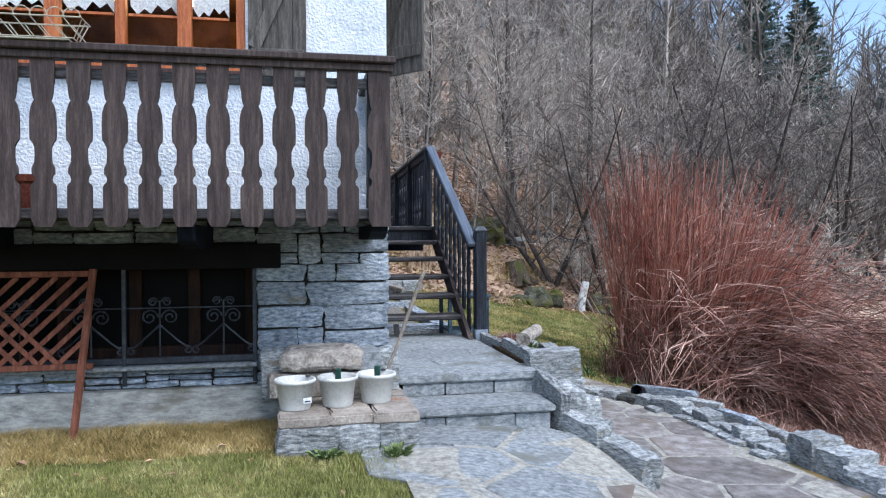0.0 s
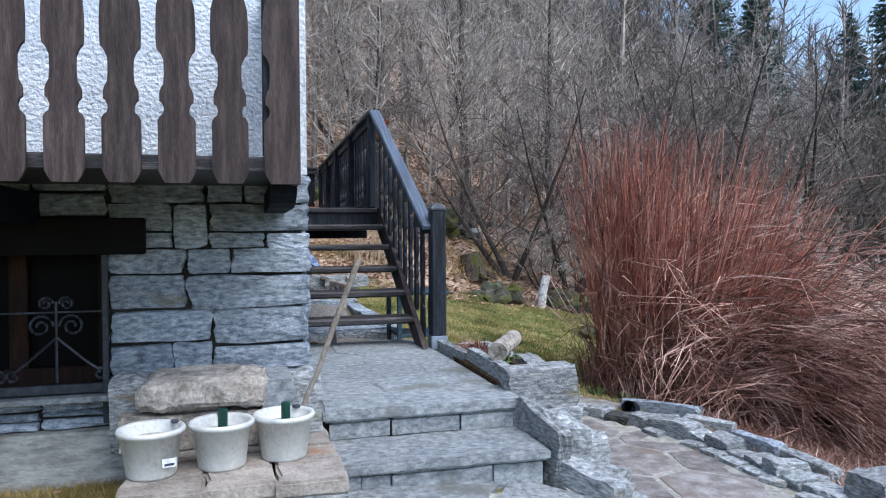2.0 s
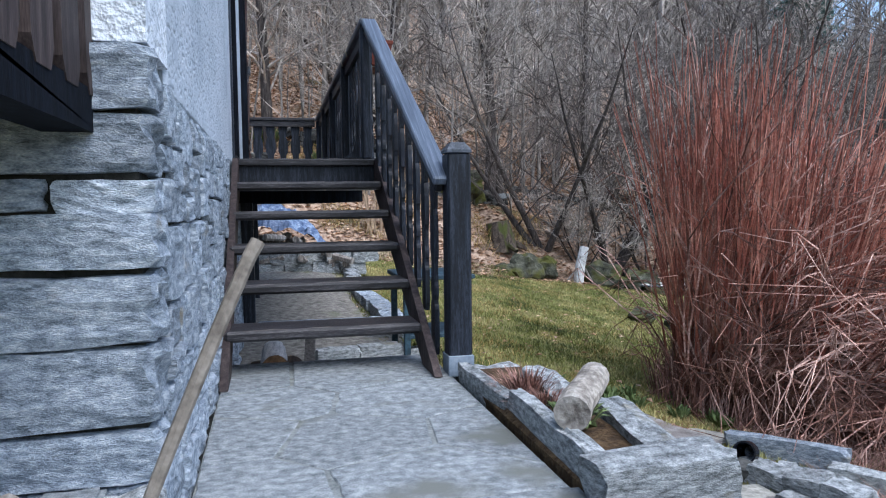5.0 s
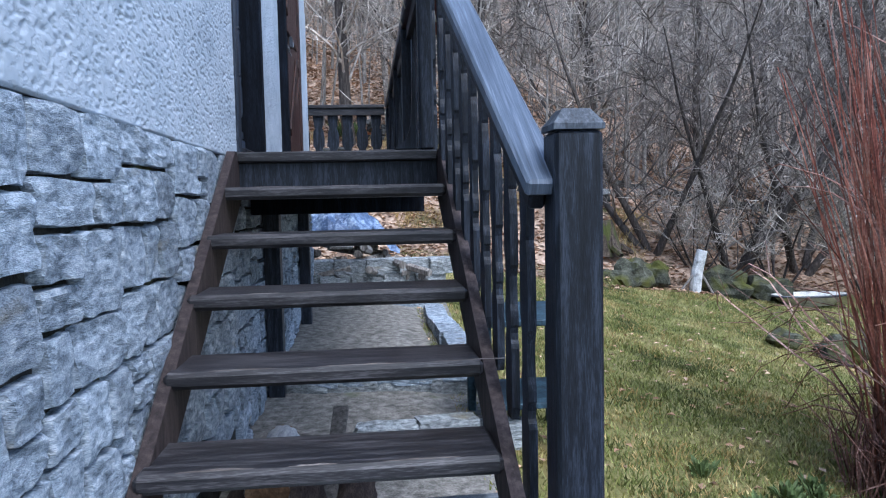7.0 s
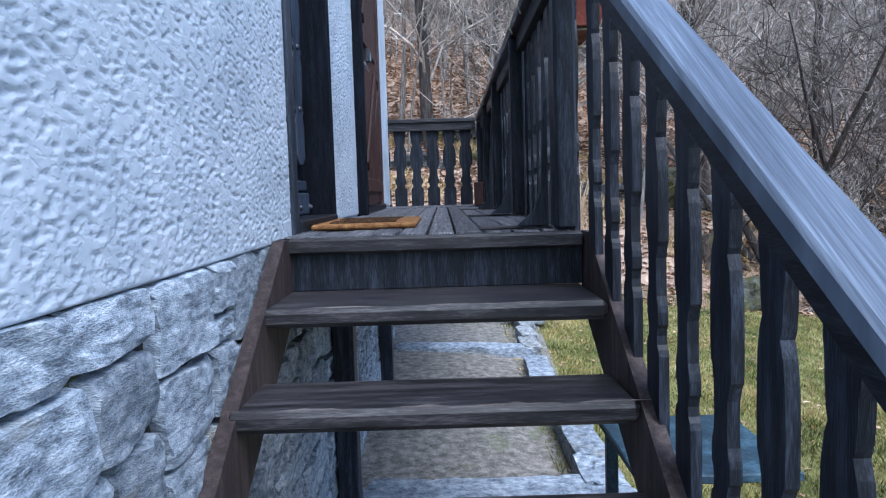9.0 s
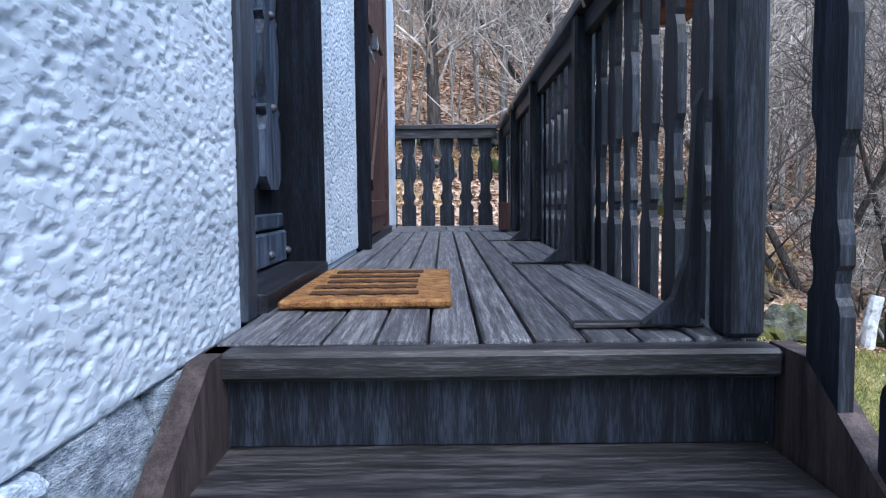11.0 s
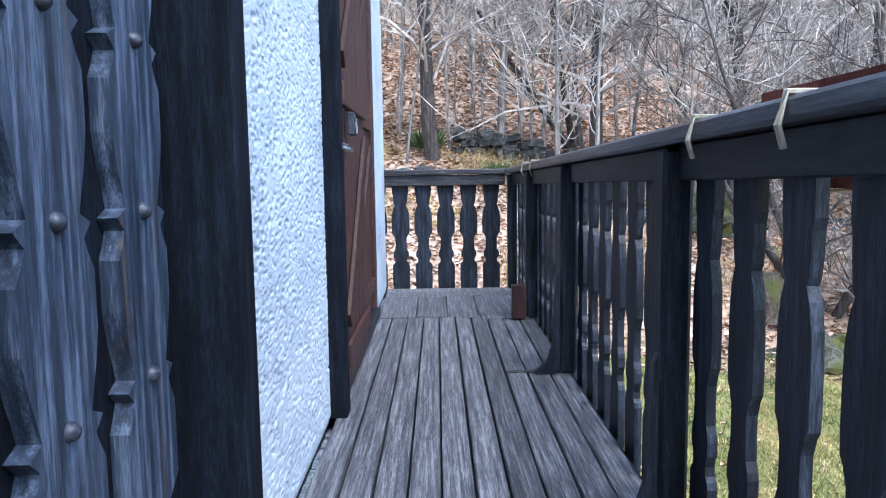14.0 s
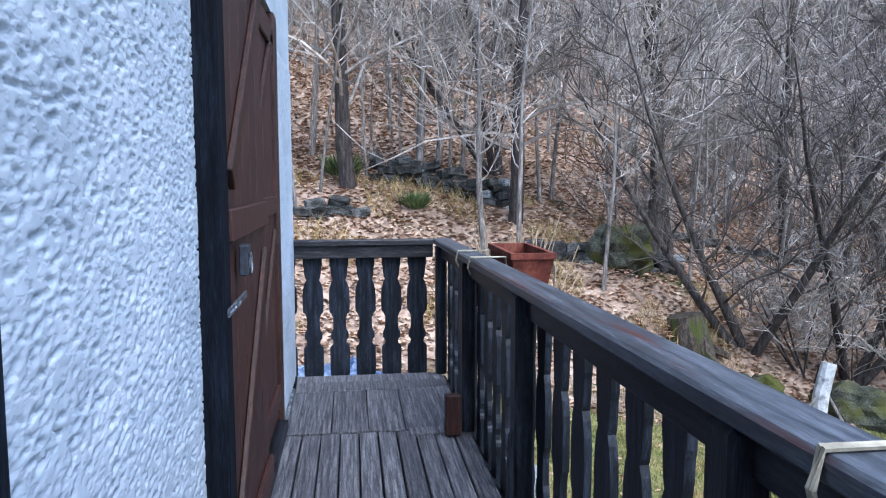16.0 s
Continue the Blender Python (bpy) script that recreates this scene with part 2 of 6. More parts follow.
def wall(name, x0, x1, y0, y1, z0, z1, material, label):
    return tagged(part(name, box(x0, x1, y0, y1, z0, z1, 0), material), label, "wall", kind="structure")
M_STONE_W = mat("grey gneiss masonry", ["566069", "808a95", "a3adb8", "c8ced4"], 20, (1, 1, 2.6), 0.8, 1.0, fine=150, vary=0.26, dist=0.012, stain=("8d8166", 2.6, 0.66), coords="World")
ROUGH = []
for k in range(10):
    bm = bmesh.new()
    bmesh.ops.create_cube(bm, size=1)
    bmesh.ops.subdivide_edges(bm, edges=bm.edges[:], cuts=5, use_grid_fill=True)
    for v in bm.verts:
        c = v.co.copy()
        far = sorted((abs(c.x), abs(c.y), abs(c.z)))
        if far[1] > 0.49:
            c *= 0.972 if far[0] < 0.49 else 0.93
        c += noise.noise_vector(c * 2.1 + Vector((k * 9, 0, 0))) * 0.06 + noise.noise_vector(c * 5 + Vector((0, k * 9, 0))) * 0.035 + noise.noise_vector(c * 11 + Vector((0, 0, k * 9))) * 0.018
        v.co = c
    me = bpy.data.meshes.new("stone")
    bm.to_mesh(me)
    bm.free()
    me.materials.append(M_STONE_W)
    ROUGH.append(me)
MOSSY = []
for me in ROUGH:
    md = me.copy()
    md.materials[0] = mat("weathered bank stone", ["262625", "454543", "6a6a67"], 6, rough=0.95, bump=0.8, fine=40, vary=0.4, stain=("3c3a2c", 2.0, 0.62), coords="World") if not MOSSY else MOSSY[0].materials[0]
    MOSSY.append(md)


DULL = []
for me in ROUGH:
    md = me.copy()
    md.materials[0] = M_STONE
    DULL.append(md)


def rubble(u0, u1, v0, v1, wide, high, rnd):
    """Splits a stretch of wall into uneven blocks with broken courses."""
    w, h = u1 - u0, v1 - v0
    lim_w, lim_h = wide * rnd.uniform(0.7, 1.35), high * rnd.uniform(0.7, 1.3)
    if w <= lim_w and h <= lim_h:
        return [(u0, u1, v0, v1)]
    k = rnd.uniform(0.34, 0.66)
    if h / lim_h > w / lim_w:
        m = v0 + h * k
        return rubble(u0, u1, v0, m, wide, high, rnd) + rubble(u0, u1, m, v1, wide, high, rnd)
    m = u0 + w * k
    return rubble(u0, m, v0, v1, wide, high, rnd) + rubble(m, u1, v0, v1, wide, high, rnd)


def masonry(parent, u0, u1, v0, v1, place, depth, high=0.17, wide=0.36, seed=1, gap=0.016):
    """Rough blocks on a wall; place(u, v) gives the pose of a block's middle."""
    rnd = random.Random(seed)
    for a, b, c, d in rubble(u0, u1, v0, v1, wide, high, rnd):
        w, h = b - a, d - c
        ob = new("stone", rnd.choice(ROUGH))
        ob.parent = parent
        tilt = math.degrees(0.35 * gap / max(w, h))
        ob.matrix_basis = place((a + b) / 2, (c + d) / 2) @ pose(0, 0, 0, 0, 0, 180 * rnd.randint(0, 1)) @ pose(0, 0, 0, rnd.uniform(-3, 3), rnd.uniform(-1, 1) * tilt, rnd.uniform(-3.5, 3.5)) @ Matrix.Diagonal((w - gap * 0.9, depth * rnd.uniform(0.92, 1.1), h - gap * 0.8, 1))


def wall_with_holes(name, x0, x1, z0, z1, y0, y1, holes, material, label, along="x"):
    """A wall along x (or y) with rectangular openings (u0, u1, z0, z1) cut right through."""
    us = sorted({x0, x1, *[h[0] for h in holes], *[h[1] for h in holes]})
    zs = sorted({z0, z1, *[h[2] for h in holes], *[h[3] for h in holes]})
    bm = bmesh.new()
    for a, b in zip(us, us[1:]):
        for c, d in zip(zs, zs[1:]):
            if not any(h[0] <= (a + b) / 2 <= h[1] and h[2] <= (c + d) / 2 <= h[3] for h in holes):
                if along == "x":
                    box(a, b, y0, y1, c, d, 0, bm)
                else:
                    box(y0, y1, a, b, c, d, 0, bm)
    bmesh.ops.remove_doubles(bm, verts=bm.verts[:], dist=1e-5)
    return tagged(part(name, bm, material), label, "wall", kind="structure")


# front wall: stone base with a cellar window, plaster above with a wide window
w_front = wall_with_holes("wall_front_base", -4.0, HX - 0.03, -0.6, 1.58, HY + 0.03, HY + 0.4, [(-2.75, -0.27, 0.5, 1.36)], M_MORTAR, "grey stone masonry base wall of the house front")
w_side = wall("wall_side_base", HX - 0.4, HX - 0.03, HY + 0.41, FARY, -0.6, 1.54, M_MORTAR, "grey stone masonry base wall of the house side")
masonry(w_front, -0.27, HX + 0.01, 0.3, 1.6, lambda u, v: pose(u, HY + 0.1, v), 0.2, 0.23, 0.52, 4, 0.011)
masonry(w_front, -4.0, -0.27, 1.37, 1.6, lambda u, v: pose(u, HY + 0.1, v), 0.2, 0.15, 0.45, 5)
masonry(w_front, -4.0, -0.27, 0.33, 0.48, lambda u, v: pose(u, HY + 0.1, v), 0.2, 0.10, 0.45, 6)
masonry(w_side, HY + 0.2, 9.2, 0.2, 1.55, lambda u, v: pose(HX - 0.09, u, v, 0, 0, 90), 0.19, 0.20, 0.36, 8, 0.018)
masonry(w_side, 9.2, FARY, -0.2, 1.5, lambda u, v: pose(HX - 0.09, u, v, 0, 0, 90), 0.19, 0.22, 0.4, 9, 0.02)
tagged(part("plinth_course", box(-4.0, 0.0, HY - 0.07, HY + 0.05, -0.3, 0.33, 0.01), M_CEMENT), "grey cement plinth along the foot of the wall", "plinth", kind="structure")

WIN = (-2.7, -0.33, 2.62, 3.75)
wall_with_holes("wall_front_plaster", -4.0, HX, 1.6, 6.2, HY + 0.012, HY + 0.36, [WIN], M_PLASTER, "white plastered front wall of the house")
SIDE_HOLES = [(9.42, 10.50, 1.55, 3.75), (11.6, 13.68, 1.58, 3.75)]
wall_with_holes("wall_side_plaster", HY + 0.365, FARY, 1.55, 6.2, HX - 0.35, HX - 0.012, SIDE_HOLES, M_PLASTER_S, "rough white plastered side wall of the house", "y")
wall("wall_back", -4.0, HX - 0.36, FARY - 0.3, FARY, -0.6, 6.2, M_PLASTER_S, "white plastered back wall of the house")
tagged(part("ceiling_room", box(-4.0, HX - 0.36, HY + 0.37, FARY - 0.31, 3.9, 4.0, 0), M_ROOM), "dim wooden ceiling of the room", "ceiling", kind="structure")
tagged(part("floor_room", box(-4.0, HX - 0.36, HY + 0.37, FARY - 0.31, 1.45, 1.55, 0), M_ROOM), "dim wooden floor of the room", "floor", kind="structure")
wall("wall_room", -4.2, -4.0, HY, FARY, -0.6, 6.2, M_ROOM, "dim wooden wall of the room")
wall("wall_room_back", -4.0, HX - 0.36, 8.6, 8.7, -0.6, 3.9, M_ROOM, "dim wooden wall of the room")
tagged(part("roof", box(-5.0, 0.95, HY - 0.5, FARY + 0.3, 6.2, 6.4, 0), M_DARKY), "dark wooden roof of the house", "roof", kind="structure")


def roughcast(name, y0, y1, z0, z1, d=0.0085, amp=0.0045, q=1.0):
    """A coat of coarse thrown plaster with real relief over part of the side wall."""
    ny, nz = int((y1 - y0) / (d * 1.3)), int((z1 - z0) / (d * 0.78))
    V, F = [], []
    for j in range(nz + 1):
        for i in range(ny + 1):
            y, z = y0 + (y1 - y0) * i / ny, z0 + (z1 - z0) * j / nz
            n1 = noise.noise((y * 27 * q, z * 60 * q, 1.7)) + 0.5 * noise.noise((y * 60 * q, z * 110 * q, 5.1))
            n2 = noise.noise((y * 3, z * 3, 9))
            k = max(0.0, min(1.0, (n1 - 0.24) / 0.16))
            h = amp * (0.25 - k * k * (3 - 2 * k)) + 0.0025 * n2 + 0.0012 * noise.noise((y * 60, z * 60, 12))
            h *= min(1, 0.25 + min(i, ny - i, j, nz - j) / 5)
            if i in (0, ny) or j in (0, nz):
                h = -0.01
            V.append((HX - 0.004 + h, y, z))
    for j in range(nz):
        for i in range(ny):
            a = j * (ny + 1) + i
            F.append((a, a + 1, a + ny + 2, a + ny + 1))
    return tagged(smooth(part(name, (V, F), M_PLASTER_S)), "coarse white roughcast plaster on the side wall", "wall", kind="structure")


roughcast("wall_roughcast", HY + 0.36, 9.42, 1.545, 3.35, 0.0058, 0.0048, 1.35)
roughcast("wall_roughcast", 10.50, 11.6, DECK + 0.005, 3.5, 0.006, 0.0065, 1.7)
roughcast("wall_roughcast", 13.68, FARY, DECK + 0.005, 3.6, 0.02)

# deck: boards over joists
deck = tagged(part("floor_deck", box(HX + 0.01, 1.72, 9.16, 14.6, DECK - 0.16, DECK - 0.045, 0.003), M_DARKY), "weathered grey wooden deck of planks", "deck", kind="structure")


def plank(parent, x0, x1, y0, y1, ztop, seed, material=None, thick=0.035, name="plank"):
    rnd = random.Random(seed)
    bm = box(x0, x1, y0, y1, ztop - thick, ztop, 0.004)
    for v in bm.verts:
        v.co.x += rnd.uniform(-0.0015, 0.0015)
        v.co.z += rnd.uniform(-0.002, 0.002)
    return part(name, bm, material or M_DECK, parent)


N, W = 10, (1.715 - HX - 0.02) / 10
for i in range(N):
    xa = HX + 0.012 + W * i
    cuts = [9.17, 13.44]
    if i == 3:
        cuts = [9.17, 9.66, 13.44]
    if i >= 8:
        cuts = [9.17, 9.30, 10.68, 12.14, 13.44]
    if i == 7:
        cuts = [9.17, 10.68, 13.44]
    for a, b in zip(cuts, cuts[1:]):
        plank(deck, xa + 0.004, xa + W - 0.004, a + 0.003, b - 0.003, DECK + random.Random(i * 7 + int(a * 9)).uniform(-0.002, 0.002), i)
for i in range(4):
    xa = HX + 0.012 + 0.2 * i + (0.05 if i else 0)
    plank(deck, xa, (xa + 0.243, xa + 0.194, xa + 0.194, 1.70)[i], 13.46, 14.215, DECK + 0.002, 50 + i)
plank(deck, HX + 0.012, 1.70, 14.22, 14.42, DECK + 0.003, 60)
plank(deck, HX + 0.012, 1.70, 14.43, 14.6, DECK + 0.001, 61)
plank(deck, 1.38, 1.72, 13.36, 13.46, DECK + 0.010, 62)
for ya in (10.69, 12.15):
    part("batten", box(1.41, 1.70, ya - 0.012, ya + 0.012, DECK + 0.001, DECK + 0.010, 0.002), M_DARKX, deck)
part("batten", box(1.40, 1.66, 9.27, 9.31, DECK + 0.001, DECK + 0.012, 0.003), M_DARKX, deck)
for y in (9.7, 10.9, 12.2, 13.4, 14.4):
    part("joist", box(HX + 0.02, 1.71, y - 0.05, y + 0.05, DECK - 0.32, DECK - 0.165, 0.004), M_FRAME, deck)
for y in (10.2, 12.6):
    part("support_post", box(HX + 0.015, HX + 0.115, y - 0.06, y + 0.06, -0.3, DECK - 0.165, 0.004), M_DARK, deck)

# wooden stair
M_BARE = mat("worn bare wood", ["4a4340", "6f6762", "948c87"], 6, (0.8, 9, 9), 0.6, 0.3, fine=50, vary=0.2)
stair = thing("wooden_stair", "open dark-stained wooden stair with worn treads and plank sides", "stair")
for i in range(5):
    y, z = 7.405 + 0.333 * i, 0.6 + 0.1965 * i
    bm = box(0.735, 1.735, y, y + (0.29 if i < 4 else 0.41), z - 0.055, z, 0.014)
    tr_ob = part("tread", bm, M_DARKX, stair)
    rn = random.Random(60 + i)
    xa = 0.80 + rn.uniform(0, 0.15)
    while xa < 1.6:
        L = rn.uniform(0.08, 0.3)
        up = [(xa + L * k / 8, y + 0.016 + rn.uniform(0.004, 0.02) * math.sin(math.pi * k / 8)) for k in range(9)]
        dn = [(xa + L * k / 8, y + 0.0155) for k in range(9)]
        part("worn_patch", prism(up + dn[::-1][1:-1], 0.0012, "z"), M_BARE, tr_ob, "pale bare wood where the stain is worn off").location.z = z + 0.0004
        xa += L + rn.uniform(0.02, 0.2)
part("nosing", box(0.72, 1.735, 9.09, 9.165, DECK - 0.055, DECK - 0.004, 0.008), M_DARKX, stair)
part("riser", box(0.735, 1.735, 9.125, 9.15, 1.387, DECK - 0.056, 0.002), M_DARK, stair)
for x in (HX + 0.012, 1.738):
    bm = prism([(7.12, 0.375), (7.42, 0.375), (9.16, 1.33), (9.16, 1.563), (9.03, 1.563)], 0.04, "x")
    ob = part("stringer", bm, M_SLAT, stair)
    ob.location.x = x + 0.02

# the sawn profile of the slats: (height, half width), for a slat one metre tall
PROFILE = [(0, 0.043), (0.02, 0.055), (0.045, 0.066), (0.09, 0.067), (0.24, 0.067), (0.255, 0.060), (0.265, 0.048), (0.285, 0.044), (0.305, 0.050), (0.315, 0.060), (0.345, 0.060), (0.36, 0.056), (0.38, 0.046), (0.42, 0.043), (0.47, 0.044), (0.5, 0.056), (0.515, 0.068), (0.55, 0.070), (0.62, 0.070), (0.68, 0.067), (0.725, 0.056), (0.75, 0.043), (0.765, 0.050), (0.80, 0.056), (0.84, 0.058), (0.86, 0.064), (1.0, 0.065)]


def slat_bm(height, axis="y", width=1.0, thick=0.028, cut=0.0, slope=0.0):
    """A sawn slat; cut takes away from its top, slope slants the top."""
    right = [(w * width, z * height) for z, w in PROFILE if z <= 1 - cut]
    outline = [(u, v) for u, v in right] + [(-u, v) for u, v in right[::-1]]
    bm = prism(outline, thick, axis)
    if slope:
        top = max(v.co.z for v in bm.verts)
        for v in bm.verts:
            k = v.co.z / top
            v.co.z += k * slope * (v.co.y if axis == "x" else v.co.x)
    return bm


def slat_mesh(height, axis, width=1.0, slope=0.0, material=None):
    me = bpy.data.meshes.new("slat")
    bm = slat_bm(height, axis, width, 0.023, 0, slope)
    bm.to_mesh(me)
    bm.free()
    me.materials.append(material or M_DARK)
    return me


# side railing of the deck
# The lighter blue-grey paints in the sky's reflection; the reddish stain is wear.
M_CAP = mat("worn dark handrail with painted sheen", ["292c32", "43474f", "696e77"], 4, (9, 0.7, 9), 0.35, 0.3, fine=40, dist=0.004, stain=("4a2219", 1.6, 0.62))
rail = thing("deck_railing", "dark-stained wooden deck railing of sawn slats and square posts", "railing")
POSTS = [9.2, 10.72, 12.17, 13.4, 14.58]


def rail_top(y):
    """The handrail sags a little towards the far end."""
    return 2.595 - 0.0178 * (y - 9.12)


def sloped(bm):
    """Lets a level length of rail follow the handrail's fall."""
    for v in bm.verts:
        v.co.z += rail_top(v.co.y)
    return bm


for y in POSTS:
    bm = box(1.655, 1.729, y - 0.045, y + 0.045, DECK + 0.001, rail_top(y) - 0.046, 0.010)
    part("post", bm, M_DARK, rail)
part("handrail", sloped(box(1.645, 1.76, 9.12, 14.66, -0.04, 0, 0.008)), M_CAP, rail)
part("upper_beam", sloped(box(1.69, 1.729, 9.15, 14.63, -0.125, -0.042, 0.004)), M_DARKY, rail)
part("rim_board", box(1.708, 1.729, 9.17, 14.62, DECK - 0.14, DECK - 0.03, 0.003), M_DARKY, rail)
sm = slat_mesh(1.05, "x", 0.88)
for a, b in zip(POSTS, POSTS[1:]):
    n = round((b - a) / 0.217)
    for i in range(n):
        y = a + (b - a) * (i + 0.5) / n
        ob = shared("slat", sm, M_DARK, rail, pose(1.7425, y, rail_top(y) - 0.042 - 1.05))
for y in (9.26, 10.66, 12.11):
    bm = prism([(0, 0), (0.11, 0), (0.05, 0.05), (0.025, 0.13), (0.012, 0.42), (0, 0.45)], 0.03, "y")
    bm.transform(pose(1.642, y, DECK + 0.013) @ Matrix.Diagonal((-1, 1, 1, 1)))
    bmesh.ops.reverse_faces(bm, faces=bm.faces[:])
    part("bracket", bm, M_DARK, rail)
part("block", box(1.56, 1.642, 13.30, 13.36, DECK + 0.012, DECK + 0.22, 0.004), M_BROWN, rail, "worn reddish wooden block")

# end railing of the deck
end_rail = thing("end_railing", "dark-stained wooden railing of sawn slats closing the deck", "railing")
part("handrail", box(-1.2, 1.64, 14.57, 14.67, 2.455, 2.495, 0.006), M_DARKX, end_rail)
part("upper_beam", box(-1.2, 1.64, 14.60, 14.65, 2.37, 2.453, 0.004), M_DARKX, end_rail)
sx = slat_mesh(0.93, "y", 1.0)
for i in range(14):
    shared("slat", sx, M_DARK, end_rail, pose(1.535 - 0.178 * i, 14.67, 2.40 - 0.93 + 0.05))
part("post", box(-1.2, -1.1, 14.56, 14.64, DECK - 0.2, 2.45, 0.006), M_DARK, end_rail)
tagged(part("floor_deck_back", box(-1.2, HX - 0.002, FARY + 0.005, 14.69, DECK - 0.16, DECK - 0.003, 0.003), M_DARKX), "weathered plank walkway behind the house", "deck", kind="structure")

# stair railing
M_GREYCAP = mat("grey weathered post top", ["25282e", "40454d", "646b75"], 6, (3, 3, 1), 0.6, 0.5, fine=60, dist=0.004)
srail = thing("stair_railing", "sloping dark-stained wooden stair railing with sawn slats and a newel post", "railing")
newel = part("newel_post", box(1.825, 1.945, 7.17, 7.29, 0.42, 1.475, 0.010), M_DARK, srail)
cap = [(0.063, 0.0), (0.063, 0.014), (0.034, 0.052)]
part("post_cap", ([(r * a, r * b, z) for r, z in cap for a, b in ((-1, -1), (1, -1), (1, 1), (-1, 1))], [(k * 4 + i, k * 4 + (i + 1) % 4, k * 4 + 4 + (i + 1) % 4, k * 4 + 4 + i) for k in range(2) for i in range(4)] + [(8, 9, 10, 11), (3, 2, 1, 0)]), M_GREYCAP, newel, "weathered bevelled post cap").location = (1.885, 7.23, 1.477)
part("post_shoe", box(1.819, 1.951, 7.164, 7.296, 0.36, 0.465, 0.003), mat("galvanised steel", ["5f6c7a", "7b8794", "929ca6"], 6, rough=0.6, bump=0.1, metal=0.1), newel, "pale galvanised metal post shoe")
A, B = Vector((1.812, 7.20, 1.335)), Vector((1.712, 9.13, 2.575))
SL = (B.z - A.z) / (B.y - A.y)


def beam(a, b, w, h, material, parent, name, bevel=0.008):
    d = b - a
    m = Matrix.Translation((a + b) / 2) @ d.to_track_quat("Y", "Z").to_matrix().to_4x4()
    bm = box(-w / 2, w / 2, -d.length / 2, d.length / 2, -h / 2, h / 2, bevel)
    bm.transform(m)
    return part(name, bm, material, parent)


M_RAILTOP = mat("blue-grey weathered handrail", ["39404b", "525b69", "717b8a"], 5, (12, 0.3, 0.3), 0.42, 0.3, fine=22, dist=0.004)
beam(A, B, 0.105, 0.045, M_RAILTOP, srail, "handrail")
beam(A + Vector((-0.012, 0.05, -0.03)), B + Vector((-0.012, 0, -0.062)), 0.045, 0.055, M_DARKY, srail, "upper_beam")
ns = 9
for i in range(ns):
    y = 7.40 + (9.10 - 7.40) * (i + 0.35) / ns
    k = (y - A.y) / (B.y - A.y)
    top = A.z + k * (B.z - A.z) - 0.03
    bot = 0.37 + (y - 7.2) * 0.58
    if i == 0:
        bot = 0.42
    bm = slat_bm(top - bot, "x", 0.74, 0.024, 0, SL)
    ob = part("slat", bm, M_DARK, srail)
    ob.location = (1.833 - 0.09 * k, y, bot)

# ---- front balcony ----
M_DIMWOOD = mat("dark brown window wood", ["1c100c", "2f1c14", "46291c"], 5, (9, 9, 0.8), 0.5, 0.2, fine=40)
balc = thing("front_balcony", "dark brown wooden balcony with sawn slat front above the cellar window", "balcony")
BY, BX = 4.42, 0.60
part("floor", box(-4.0, BX - 0.02, BY + 0.05, HY + 0.03, 1.535, 1.585, 0.003), M_DARKX, balc)
part("edge_beam", box(-4.0, BX - 0.02, BY + 0.03, BY + 0.12, 1.525, 1.58, 0.004), M_DARKX, balc)
part("handrail", box(-4.0, BX + 0.035, BY - 0.06, BY + 0.11, 2.475, 2.52, 0.008), M_SLAT, balc)
part("upper_beam", box(-4.0, BX + 0.02, BY - 0.03, BY + 0.05, 2.43, 2.473, 0.004), M_SLAT, balc)
part("rear_rail", box(-4.0, BX - 0.1, BY + 0.03, BY + 0.07, 2.33, 2.39, 0.004), M_DARKX, balc)
part("side_handrail", box(BX - 0.11, BX + 0.03, BY + 0.11, HY, 2.475, 2.52, 0.008), M_SLAT, balc)
bs = slat_mesh(0.96, "y", 0.99, 0, M_SLAT)
for i in range(23):
    shared("slat", bs, M_SLAT, balc, pose(0.34 - 0.191 * i, BY, 1.475))
outline = [(0.06, 0), (0.06, 0.96)] + [(-w - 0.01, z) for w, z in [(w * 0.98, z * 0.96) for z, w in PROFILE][::-1]]
part("corner_slat", prism(outline, 0.03, "y"), M_SLAT, balc).location = (BX - 0.06, BY, 1.475)
bss = slat_mesh(0.96, "x", 0.99, 0, M_SLAT)
for i in range(6):
    shared("slat", bss, M_SLAT, balc, pose(BX - 0.016, BY + 0.10 + 0.19 * i, 1.475))
part("corner_post", box(BX - 0.14, BX - 0.04, BY + 0.018, BY + 0.11, 1.59, 2.42, 0.005), M_DARK, balc)
for x, z0 in ((BX - 0.06, 1.395), (-0.62, 1.34), (-1.95, 1.34), (-3.2, 1.34)):
    bm = prism([(BY + 0.06, 1.49), (HY + 0.1, 1.49), (HY + 0.1, z0), (BY + 0.30, z0), (BY + 0.18, z0 + 0.015), (BY + 0.09, z0 + 0.05), (BY + 0.06, z0 + 0.11)], 0.105, "x")
    part("console_beam", bm, M_FRAME, balc).location.x = x
# The lintel's near black includes the deep shade below the balcony.
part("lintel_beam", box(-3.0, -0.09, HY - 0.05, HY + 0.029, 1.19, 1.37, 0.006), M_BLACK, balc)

# wire flower basket on the balcony rail
M_WHITE = mat("flaking white paint", ["8d8a80", "c9c7be", "dedcd4"], 9, rough=0.6, bump=0.2, vary=0.05)
M_WIRE = mat("cream painted wire", ["777160", "9d9683", "bab4a1"], 14, rough=0.5, bump=0.1)
basket = thing("wire_flower_basket", "empty cream wire flower basket hung on the balcony rail", "flower basket")


def wires(curves, r, sides=5):
    V, F = [], []
    for pts in curves:
        tube(V, F, [Vector(p) for p in pts], r, r, sides)
    return V, F


